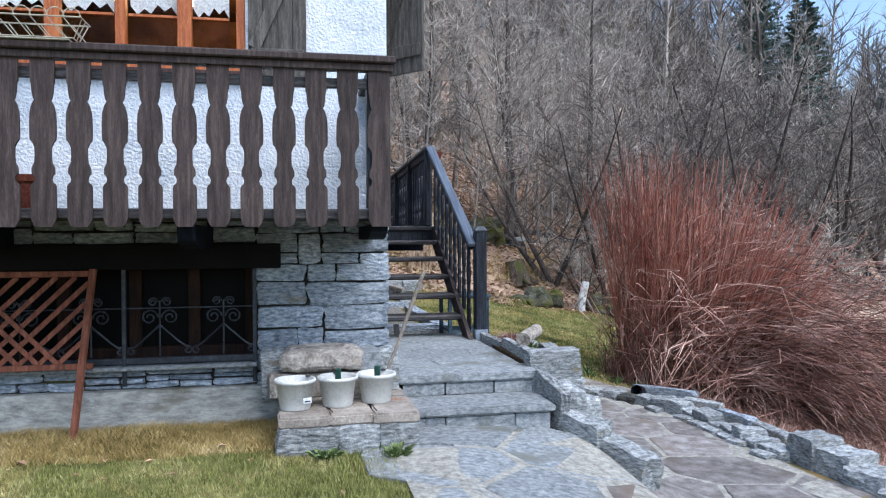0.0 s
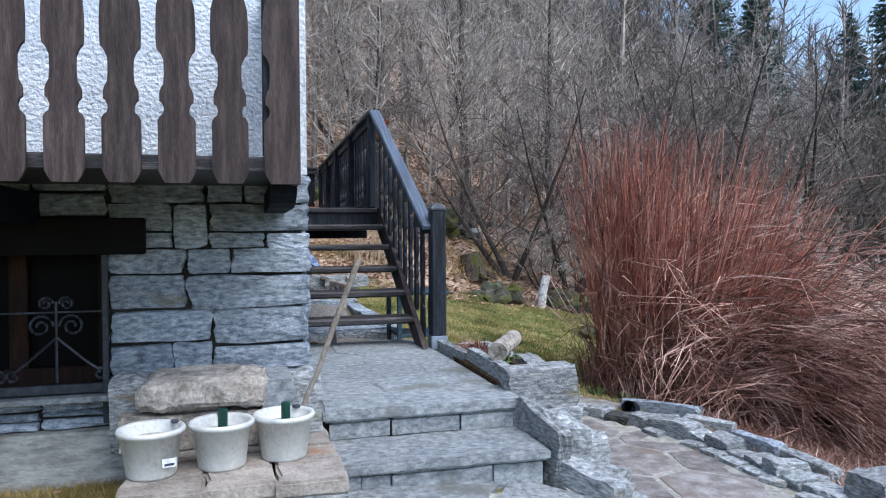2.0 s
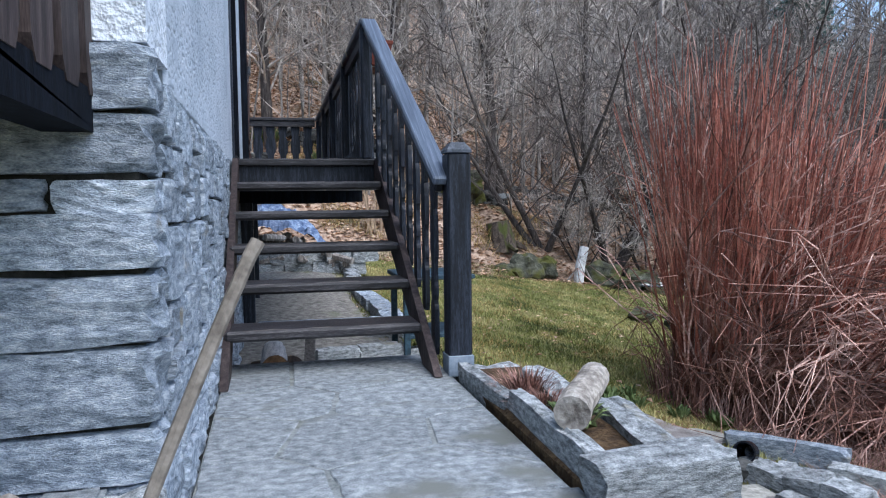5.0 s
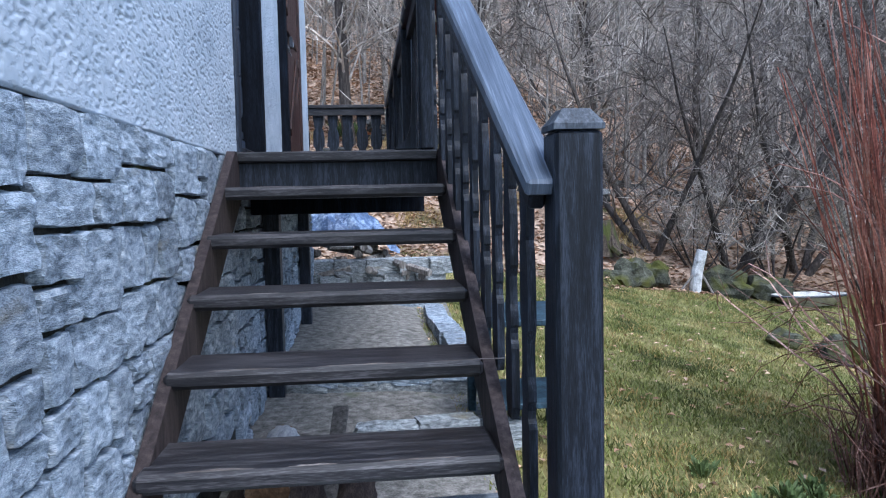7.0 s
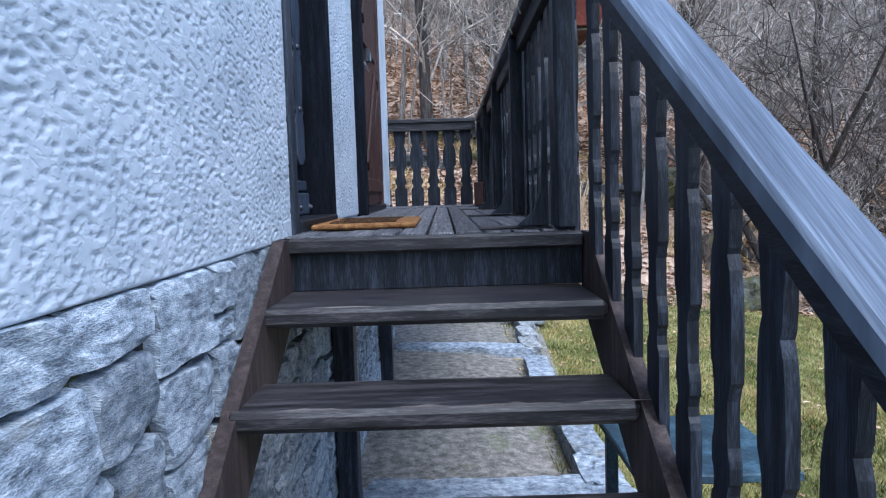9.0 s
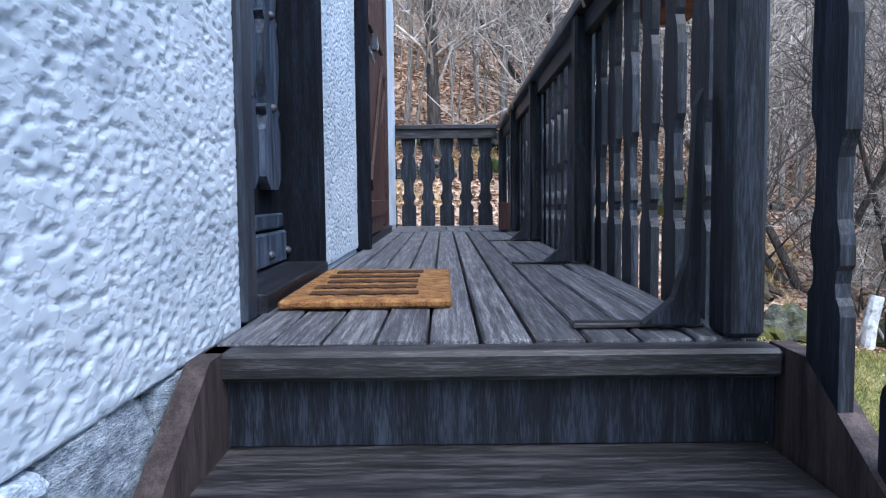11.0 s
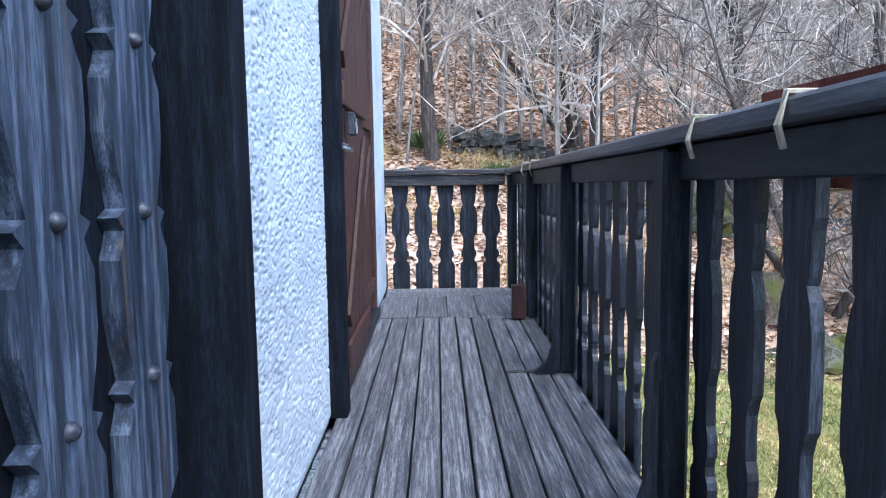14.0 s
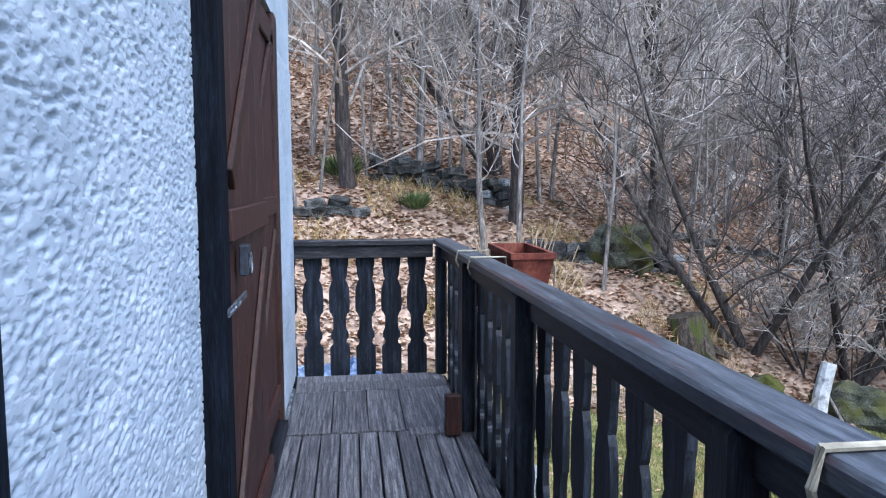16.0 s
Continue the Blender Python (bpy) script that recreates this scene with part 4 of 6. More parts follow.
def cells(points, bounds, gap):
    """Voronoi cells of points, clipped to bounds and shrunk by gap."""
    out = []
    for i, p in enumerate(points):
        poly = [(bounds[0], bounds[2]), (bounds[1], bounds[2]), (bounds[1], bounds[3]), (bounds[0], bounds[3])]
        for j, q in enumerate(points):
            if i == j or abs(p[0] - q[0]) + abs(p[1] - q[1]) > 4:
                continue
            nx, ny = q[0] - p[0], q[1] - p[1]
            L = math.hypot(nx, ny)
            nx, ny = nx / L, ny / L
            c = ((p[0] + q[0]) / 2) * nx + ((p[1] + q[1]) / 2) * ny - gap / 2
            new_poly = []
            for k in range(len(poly)):
                a, b = poly[k], poly[(k + 1) % len(poly)]
                da, db = a[0] * nx + a[1] * ny - c, b[0] * nx + b[1] * ny - c
                if da <= 0:
                    new_poly.append(a)
                if da * db < 0:
                    t = da / (da - db)
                    new_poly.append((a[0] + (b[0] - a[0]) * t, a[1] + (b[1] - a[1]) * t))
            poly = new_poly
            if len(poly) < 3:
                break
        if len(poly) >= 3:
            out.append(poly)
    return out


M_BEDDING = mat("grey bedding mortar", ["5c605f", "7d8180", "979b99"], 18, rough=0.95, bump=0.5, fine=120, coords="World", stain=("6b6a55", 2.5, 0.6))
part("joint_bed", box(0.725, 1.835, 5.684, 7.72, 0.345, 0.3635, 0.0), M_BEDDING, landing)
rl = random.Random(17)
seeds = []
for _ in range(400):
    p = (rl.uniform(0.73, 1.84), rl.uniform(5.69, 7.71))
    if all(math.hypot(p[0] - q[0], p[1] - q[1]) > 0.44 for q in seeds):
        seeds.append(p)
for k, poly in enumerate(cells(seeds, (0.727, 1.835, 5.686, 7.718), 0.014)):
    cx, cy = sum(p[0] for p in poly) / len(poly), sum(p[1] for p in poly) / len(poly)
    rim = []
    for a, b in zip(poly, poly[1:] + poly[:1]):
        m = max(1, int(math.hypot(b[0] - a[0], b[1] - a[1]) / 0.06))
        for j in range(m):
            x, y = a[0] + (b[0] - a[0]) * j / m, a[1] + (b[1] - a[1]) * j / m
            f = 1 - 0.06 * abs(noise.noise((x * 11, y * 11, 4)))
            rim.append((cx + (x - cx) * f, cy + (y - cy) * f))
    bm = prism(rim, 0.03, "z")
    bmesh.ops.bevel(bm, geom=[e for e in bm.edges if e.verts[0].co.z > 0.01 and e.verts[1].co.z > 0.01], offset=0.004, segments=1, affect="EDGES")
    part("flagstone", bm, M_SLAB, landing).location.z = 0.3545 + rl.uniform(-0.002, 0.002)


KERB = [(3.40, 8.0), (3.62, 7.6), (3.85, 7.2), (3.98, 6.8), (4.02, 6.35), (4.02, 5.9), (4.0, 5.5), (3.98, 5.2)]


def kerb_x(y):
    for (xa, ya), (xb, yb) in zip(KERB, KERB[1:]):
        if yb <= y <= ya:
            return xa + (xb - xa) * (ya - y) / (ya - yb)
    return 4.0 if y < 5.3 else 4.3


def on_path(x, y):
    if y > 8.4 or y < 2.3 or x > kerb_x(y) - 0.12:
        return False
    if x < 1.0:
        return 0.62 < x and y < 4.4 and y > 2.3 + 1.2 * (1.0 - x)
    return y < 4.84 or x > 2.42 or (x > 1.9 and y < 4.9)


pv = tagged(new("pavement"), "crazy paving of grey and brown flagstones with pale mortar joints", "paving", kind="structure")
rp = random.Random(11)
pts = []
for _ in range(1500):
    p = (rp.uniform(0.4, 5.6), rp.uniform(2.0, 8.8))
    if all(math.hypot(p[0] - q[0], p[1] - q[1]) > (0.62 if (i * 7) % 3 else 0.36) for i, q in enumerate(pts)):
        pts.append(p)
for poly in cells(pts, (0.4, 5.6, 2.0, 8.8), 0.03):
    cx, cy = sum(p[0] for p in poly) / len(poly), sum(p[1] for p in poly) / len(poly)
    if not on_path(cx, cy):
        continue
    fine = []
    for k in range(len(poly)):
        a, b = poly[k], poly[(k + 1) % len(poly)]
        L = math.hypot(b[0] - a[0], b[1] - a[1])
        m = max(1, int(L / 0.07))
        for i in range(m):
            t = i / m
            x, y = a[0] + (b[0] - a[0]) * t, a[1] + (b[1] - a[1]) * t
            f = 1 - 0.07 * abs(noise.noise((x * 13, y * 13, 2))) - 0.05 * max(0, noise.noise((x * 3, y * 3, 6)))
            fine.append((cx + (x - cx) * f, cy + (y - cy) * f))
    bm = prism(fine, 0.05, "z")
    bmesh.ops.bevel(bm, geom=[e for e in bm.edges if e.verts[0].co.z > 0.01 and e.verts[1].co.z > 0.01], offset=0.006, segments=1, affect="EDGES")
    lift = rp.uniform(-0.004, 0.006)
    for v in bm.verts:
        v.co.z += ground_z(v.co.x, v.co.y) + lift
    part("flagstone", bm, M_SLAB if cx < 1.95 else M_FLAG, pv)
V, F, idx = [], [], {}
gx, gy2 = [0.6 + 0.1 * i for i in range(48)], [2.2 + 0.1 * i for i in range(64)]
for i, x in enumerate(gx):
    for j, y in enumerate(gy2):
        idx[i, j] = len(V)
        V.append((x, y, ground_z(x, y) + 0.020))
for i in range(len(gx) - 1):
    for j in range(len(gy2) - 1):
        if on_path(gx[i] + 0.05, gy2[j] + 0.05):
            F.append((idx[i, j], idx[i + 1, j], idx[i + 1, j + 1], idx[i, j + 1]))
M_JOINT = mat("pale mortar joint", ["74726b", "94928a", "b0aea5"], 20, rough=0.95, bump=0.4, coords="World", stain=("6a6a4a", 2, 0.62))
part("mortar_bed", (V, F), M_JOINT, pv)

# kerb of rough blocks along the path
kerb = tagged(new("kerb"), "low kerb of rough grey and mossy stones along the path", "kerb", kind="structure")
rk = random.Random(3)
for (xa, ya), (xb, yb) in zip(KERB, KERB[1:]):
    L = math.hypot(xb - xa, yb - ya)
    ang = math.degrees(math.atan2(yb - ya, xb - xa))
    n = 2
    for i in range(n):
        t = (i + 0.5) / n
        x, y = xa + (xb - xa) * t, ya + (yb - ya) * t
        h = rk.uniform(0.12, 0.2)
        block(kerb, x, y, ground_z(x, y) - 0.05, L / n, rk.uniform(0.14, 0.24), h, ang + rk.uniform(-9, 9), rk.randint(0, 9), "stone", rk.uniform(-6, 6), rk.uniform(-6, 6), MOSSY if rk.random() < 0.1 else DULL)
        if rk.random() < 0.5:
            block(kerb, x - 0.17, y - 0.1, ground_z(x, y) - 0.04, 0.18, 0.11, 0.11, ang + rk.uniform(-25, 25), rk.randint(0, 9))
for i, (x, y, h) in enumerate(((4.16, 5.12, 0.34), (4.22, 4.85, 0.30), (4.2, 4.55, 0.24), (4.2, 4.25, 0.18))):
    block(kerb, x, y, ground_z(x, y) - 0.06, 0.30, 0.3, h, 12 * i, i + 2)
for i, (x, y, l, rz) in enumerate(((4.25, 7.75, 0.7, -48), (4.4, 7.2, 0.45, -60), (4.42, 6.6, 0.5, -85), (4.4, 6.0, 0.5, -92))):
    block(kerb, x, y, ground_z(x, y) - 0.08, l, 0.11, 0.24, rz, i + 5, "stone", 0, 0, DULL if i % 2 else ROUGH)
for i in range(9):
    x, y = 3.35 + 0.08 * i, 7.62 - 0.06 * i + 0.12 * (i % 2)
    block(kerb, x + 0.1, y + 0.12, ground_z(x, y) - 0.03, 0.13, 0.1, 0.10, 33 * i, i)

# curb stones beside the steps, running down to the path
curb = tagged(new("curb"), "slanting curb of split grey stones beside the steps", "kerb", kind="structure")
for i, (x, y, z, sx, sy, sz, rz, rx) in enumerate(((1.88, 5.10, 0.05, 0.075, 0.46, 0.30, 8, 14), (2.02, 5.2, -0.15, 0.22, 0.34, 0.42, 0, 4), (2.2, 5.3, -0.30, 0.2, 0.3, 0.46, 10, 0), (2.0, 4.80, -0.12, 0.13, 0.42, 0.25, 24, 8), (2.2, 4.5, -0.30, 0.16, 0.44, 0.30, 24, 10), (2.12, 4.95, -0.22, 0.2, 0.3, 0.3, 30, 0))):
    block(curb, x, y, z, sx, sy, sz, rz, i, "stone", rx, 0, DULL)

# planter trough beside the landing
tr = tagged(new("planter_wall"), "raised stone planter trough with dry plants beside the landing", "planter wall", kind="structure")
part("soil", box(1.86, 2.2, 5.55, 7.15, 0.1, 0.40, 0.02), mat("dry garden soil", ["2d2318", "4a3a28", "66543c"], 12, rough=0.95, bump=1, fine=60, coords="World"), tr)
for i, (x, y, z, sx, sy, sz, rz, rx) in enumerate(((1.905, 6.02, 0.28, 0.06, 0.78, 0.21, -1, 0), (1.89, 6.75, 0.28, 0.06, 0.66, 0.17, 2, 0), (2.24, 6.02, 0.10, 0.13, 0.7, 0.34, -8, 0), (2.17, 6.65, 0.10, 0.14, 0.6, 0.34, -4, 0), (2.08, 7.15, 0.05, 0.26, 0.3, 0.33, 0, 0), (1.99, 7.36, 0.05, 0.2, 0.22, 0.30, 0, 0), (2.06, 5.56, 0.26, 0.42, 0.16, 0.24, 4, 0), (2.08, 5.6, 0.02, 0.46, 0.22, 0.24, -3, 0), (2.06, 5.64, -0.28, 0.5, 0.25, 0.32, 2, 0), (2.27, 6.3, -0.3, 0.15, 1.3, 0.42, -5, 0))):
    block(tr, x, y, z, sx, sy, sz, rz, i + 3, "stone", rx, 0, DULL)

# birch log on the planter
log = thing("log", "short cut birch log lying on the stone planter", "log")
V, F = [], []
lp = [Vector((1.915, 5.86, 0.535)), Vector((1.97, 5.95, 0.545)), Vector((2.06, 6.06, 0.56)), Vector((2.14, 6.17, 0.575))]
tube(V, F, lp, 0.062, 0.056, 14)
F += [tuple(range(13, -1, -1)), tuple(range(len(V) - 14, len(V)))]
M_BIRCH = mat("birch bark", ["5d564f", "8e877e", "b8b1a7"], 14, (1, 1, 1), 0.85, 0.5, fine=50, stain=("3d3733", 14, 0.63))
part("trunk", (V, F), M_BIRCH, log)

# ---- plinth with buckets ----
pl = thing("stone_plinth", "low stone plinth built of rough slabs beside the steps", "plinth")
part("core", box(-0.04, 0.74, 4.52, 5.36, -0.3, 0.24, 0.01), M_MORTAR, pl)
for i, (x0, x1) in enumerate(((-0.09, 0.27), (0.28, 0.53), (0.54, 0.77))):
    block(pl, (x0 + x1) / 2, 4.56, 0.0, x1 - x0, 0.24, 0.24, 0, i + 1)
M_RUSTY = mat("rust-stained flat slab", ["6d655e", "90887f", "aaa39a"], 6, rough=0.8, bump=0.8, fine=60, vary=0.16, dist=0.02, stain=("8a6650", 3, 0.56), coords="World")
M_RUST = mat("rusty brown slab", ["68635c", "948d84", "b9b2a8"], 14, rough=0.8, bump=0.8, fine=60, vary=0.12, dist=0.02, stain=("8a7464", 3, 0.66), coords="World")
for i, (x0, x1, y0, y1) in enumerate(((-0.10, 0.22, 4.45, 4.85), (0.225, 0.5, 4.46, 4.9), (0.505, 0.78, 4.45, 4.95), (-0.08, 0.3, 4.855, 5.3), (0.305, 0.6, 4.905, 5.3), (0.605, 0.77, 4.955, 5.28))):
    part("top_slab", rough_slab(x0, x1, y0, y1, 0.235, 0.305, 70 + i, 0.012), M_RUSTY, pl)
part("back_slab", rough_slab(-0.16, 0.46, 5.0, 5.42, 0.306, 0.47, 81, 0.02), M_RUST, pl)
part("back_slab", rough_slab(0.465, 0.6, 5.02, 5.42, 0.306, 0.60, 82, 0.012), M_SLAB, pl)
bm = bmesh.new()
bmesh.ops.create_icosphere(bm, subdivisions=4, radius=1)
for v in bm.verts:
    d = v.co.copy()
    flat = Vector((math.copysign(abs(d.x) ** 0.4, d.x) * 0.30, math.copysign(abs(d.y) ** 0.4, d.y) * 0.21, math.copysign(abs(d.z) ** 0.5, d.z) * 0.075))
    flat.z += 0.03 * noise.noise((d.x * 2, d.y * 2, 5)) + 0.022 * noise.noise((d.x * 7, d.y * 6, d.z * 9)) - 0.03 * max(0, abs(d.x) - 0.5)
    flat.x += 0.03 * noise.noise((d.y * 3, d.z * 3, 8))
    v.co = flat + Vector((0.2, 5.18, 0.555))
part("capstone", bm, M_RUST, pl, "rounded pale brown capstone")
block(pl, -0.14, 5.3, 0.29, 0.16, 0.3, 0.32, 0, 5)
block(pl, 0.66, 5.28, 0.29, 0.15, 0.25, 0.30, 6, 7)
M_BUCKET = mat("white plastic", ["a9aaa6", "c6c7c3", "d3d4d0"], 4, rough=0.45, bump=0.05, stain=("8f8a7c", 5, 0.68))
M_PEG = mat("dark green plastic", ["0b2a22", "123a30", "1b4a3e"], 6, rough=0.4, bump=0.05)
M_SAND = mat("pale dry sand", ["8c8a84", "aaa8a2", "c2c0ba"], 20, rough=0.95, bump=0.6, fine=90)


M_TEALDARK = mat("grey print", ["2b3038", "3a404a", "4c535e"], 90, rough=0.8, bump=0)


def bucket(x, y, peg, rz):
    b = thing("plastic_pot", "white plastic pot of pale sand with a green tube" if peg else "white plastic pot of pale sand", "pot", "white pots on the plinth", at=(x, y, 0.306))
    b.rotation_euler.z = rz
    smooth(part("body", revolve([(0.0, 0), (0.092, 0), (0.098, 0.01), (0.118, 0.17), (0.132, 0.172), (0.135, 0.185), (0.130, 0.195), (0.118, 0.193), (0.113, 0.185), (0.108, 0.14), (0, 0.14)], 36), M_BUCKET, b))
    part("sand", revolve([(0.108, 0.142), (0.08, 0.152), (0.04, 0.148), (0, 0.156)], 20), M_SAND, b, "pale sand")
    if peg:
        p = part("tube", revolve([(0.0, 0.145), (0.02, 0.145), (0.021, 0.235), (0.016, 0.238), (0.0, 0.232)], 14), M_PEG, b, "dark green plastic tube")
        p.location = (0.01, 0.0, 0)
    if not peg:
        tag = part("label", box(0.02, 0.075, -0.1095, -0.1075, 0.05, 0.085, 0), M_LACE, b, "small white paper label")
        part("label_print", box(0.028, 0.066, -0.1102, -0.1096, 0.056, 0.066, 0), M_TEALDARK, tag, "blurred dark print")
    part("drain_notch", box(0.088, 0.118, 0.03, 0.06, 0.188, 0.2, 0.003), M_IRON, b)
    return b


bucket(0.01, 4.70, False, 0.3)
bucket(0.285, 4.74, True, 1.2)
bucket(0.545, 4.80, True, 0.6)

# stick leaning by the house corner
stick = thing("walking_stick", "crooked bare wooden stick leaning against the stair", "stick")
V, F = [], []
tube(V, F, [Vector(p) for p in ((0.61, 4.94, 0.31), (0.625, 4.96, 0.42), (0.66, 5.0, 0.52), (0.72, 5.05, 0.63), (0.78, 5.09, 0.78), (0.86, 5.14, 0.97), (0.93, 5.19, 1.125), (0.947, 5.2, 1.155))], 0.011, 0.0155, 8)
part("shaft", (V, F), mat("bare grey wood", ["57514a", "766f66", "8f887e"], 8, rough=0.8, bump=0.3), stick)

# dark crock lying on the kerb
crock = thing("broken_pot", "broken dark glazed pot lying on the kerb stones", "pot", at=(3.86, 7.62, ground_z(3.86, 7.62) + 0.09))
crock.scale = (0.75, 0.75, 0.75)
crock.rotation_euler = (radians(75), 0, radians(-50))
part("body", revolve([(0.03, -0.14), (0.07, -0.12), (0.095, 0), (0.085, 0.1), (0.095, 0.12), (0.08, 0.12), (0.075, 0.0), (0.05, -0.11), (0, -0.12)], 20), mat("dark glaze", ["0d0e12", "191b22", "2a2d36"], 6, rough=0.25, bump=0.05), crock)

# ---- garden behind ----
M_MOSSROCK = mat("mossy rock", ["25261f", "45463b", "66675b"], 5, rough=0.95, bump=0.9, fine=40, stain=("4b4c22", 2.0, 0.45), coords="World")


def rock(x, y, sx, sy, sz, seed, material=None, label="mossy grey rock lying on the lawn edge"):
    bm = bmesh.new()
    bmesh.ops.create_icosphere(bm, subdivisions=3, radius=0.5)
    for v in bm.verts:
        d = v.co.normalized()
        v.co += d * (0.28 * noise.noise(d * 1.6 + Vector((seed * 5, 0, 0))) + 0.08 * noise.noise(d * 5 + Vector((0, seed, 0))))
    bm.transform(pose(x, y, ground_z(x, y) + sz * 0.25, 0, 0, seed * 40) @ Matrix.Diagonal((sx, sy, sz, 1)))
    return tagged(part("rock", bm, material or M_MOSSROCK), label, "rock", "rocks on the lawn edge")


for i, (x, y, sx, sy, sz) in enumerate(((6.6, 19.4, 1.0, 0.7, 0.7), (7.2, 19.7, 0.8, 0.6, 0.6), (8.7, 19.7, 1.2, 0.8, 0.75), (9.5, 19.6, 1.0, 0.7, 0.6), (6.1, 19.2, 0.6, 0.5, 0.4), (7.1, 14.9, 0.5, 0.4, 0.3), (7.6, 14.4, 0.6, 0.5, 0.45), (8.0, 14.8, 0.5, 0.5, 0.4), (5.9, 22.2, 1.2, 0.8, 1.0))):
    rock(x, y, sx, sy, sz, i + 1)

M_STUMP = mat("rotten mossy stump wood", ["2a2420", "4a4139", "6d6257"], 8, (2, 2, 0.7), 0.95, 0.9, fine=50, stain=("4a4f28", 3.0, 0.55))
stump = thing("tree_stump", "weathered mossy old tree stump on the leafy bank", "tree stump")
V, F = [], []
gz = ground_z(6.35, 20.4)
tube(V, F, [Vector((6.35, 20.4, gz - 0.1)), Vector((6.36, 20.4, gz + 0.12)), Vector((6.28, 20.44, gz + 0.62))], 0.42, 0.28, 14)
F.append(tuple(range(28, 42)))
part("trunk", (V, F), M_STUMP, stump)
for a in range(5):
    V, F = [], []
    c, s = math.cos(a * 1.25), math.sin(a * 1.25)
    tube(V, F, [Vector((6.35 + 0.22 * c, 20.4 + 0.22 * s, gz + 0.25)), Vector((6.35 + 0.4 * c, 20.4 + 0.4 * s, gz + 0.07)), Vector((6.35 + 0.65 * c, 20.4 + 0.65 * s, gz - 0.06))], 0.12, 0.05, 7)
    part("root", (V, F), M_STUMP, stump)

post = thing("painted_stake", "leaning pale birch stake propped by two sticks on the lawn", "stake")
gz = ground_z(8.0, 19.5)
V, F = [], []
tube(V, F, [Vector((7.95, 19.5, gz - 0.1)), Vector((8.0, 19.5, gz + 0.4)), Vector((8.12, 19.52, gz + 0.85))], 0.12, 0.11, 10)
F.append(tuple(range(20, 30)))
part("trunk", (V, F), mat("peeling white bark", ["8a8a88", "bdbdbb", "dededc"], 6, rough=0.8, bump=0.4, stain=("55524c", 5, 0.6)), post)
for dx in (-0.45, 0.3):
    V, F = [], []
    tube(V, F, [Vector((8.0 + dx, 19.4, gz - 0.03)), Vector((8.03, 19.5, gz + 0.5))], 0.025, 0.02, 6)
    part("prop", (V, F), M_BARK, post)

tub = thing("white_basin", "old white enamel basin lying on the lawn", "basin", at=(10.1, 19.0, ground_z(10.1, 19.0)))
tub.scale = (1.7, 0.8, 1)
smooth(part("bowl", revolve([(0.0, 0.0), (0.3, 0.02), (0.42, 0.2), (0.46, 0.21), (0.46, 0.24), (0.40, 0.23), (0.28, 0.06), (0, 0.05)], 28), M_WHITE, tub))
part("rim", revolve([(0.455, 0.2), (0.475, 0.22), (0.455, 0.245)], 28), M_IRON, tub, "chipped dark rim")

M_TEAL = mat("blue painted wood", ["1c262e", "2c3f4b", "46606e"], 6, rough=0.6, bump=0.2)
tb = thing("garden_table", "small blue-grey garden table standing on the lawn", "table", at=(2.03, 9.6, ground_z(2.3, 9.6)))
tz = 0.72
part("tabletop", box(-0.08, 0.52, -0.35, 0.35, tz, tz + 0.035, 0.006), M_TEAL, tb)
for x, y in ((-0.03, -0.3), (0.47, -0.3), (-0.03, 0.3), (0.47, 0.3)):
    part("leg", box(x - 0.025, x + 0.025, y - 0.025, y + 0.025, -0.02 - 0.2 * (x > 0), tz - 0.001, 0.004), M_TEAL, tb)
part("shelf", box(-0.02, 0.46, -0.29, 0.29, 0.25, 0.28, 0.004), M_TEAL, tb)

# concrete path and edging under the stair
cp = tagged(new("back_path"), "grey earth and concrete path behind the stair", "path", kind="structure")
V, F = [], []
for j in range(15):
    y = 8.0 + 0.6 * j
    for x in (HX - 0.02, 1.1, 1.6, 2.0 + 0.03 * j):
        V.append((x, y, ground_z(x, y) + 0.03))
for j in range(14):
    for i in range(3):
        a = j * 4 + i
        F.append((a, a + 1, a + 5, a + 4))
part("surface", (V, F), mat("trodden gravel", ["4f4c47", "7a766f", "a09b93"], 16, rough=0.95, bump=0.5, fine=90, coords="World", dist=0.012, stain=("566034", 1.8, 0.6)), cp)
for i in range(5):
    y = 13.8 + 0.52 * i
    block(cp, 2.08 + 0.035 * i, y, ground_z(2.1, y) - 0.05, 0.16, 0.5, 0.2, 3, i)
lw = tagged(new("low_wall"), "low retaining wall of pale flat stones round the sunken path", "wall", kind="structure")
for i in range(4):
    block(lw, 0.92 + 0.34 * i, 10.36, -0.12, 0.34, 0.26, 0.24, 3 * i - 5, i + 4)
    block(lw, 1.0 + 0.34 * i, 10.38, 0.10, 0.35, 0.3, 0.07, 4 * i - 6, i + 1, "stone", 0, 0, ROUGH)
for i in range(7):
    block(lw, 2.08 + 0.02 * math.sin(i), 10.6 + 0.42 * i, -0.06, 0.2, 0.43, 0.24, 3 * math.sin(2 * i), i, "stone", 0, 0, ROUGH)
for i in range(4):
    block(lw, 0.95 + 0.33 * i, 13.85 - 0.06 * i, -0.05, 0.34, 0.26, 0.26, -8, i + 2, "stone", 0, 0, ROUGH)
bw = tagged(new("garden_wall"), "low wall of cut stones behind the house", "wall", kind="structure")
for i in range(6):
    for k in range(2):
        block(bw, 0.1 + 0.42 * i + 0.2 * k, 15.3, ground_z(1, 15.3) - 0.05 + 0.2 * k, 0.4, 0.3, 0.2, 2 * i, i + k)

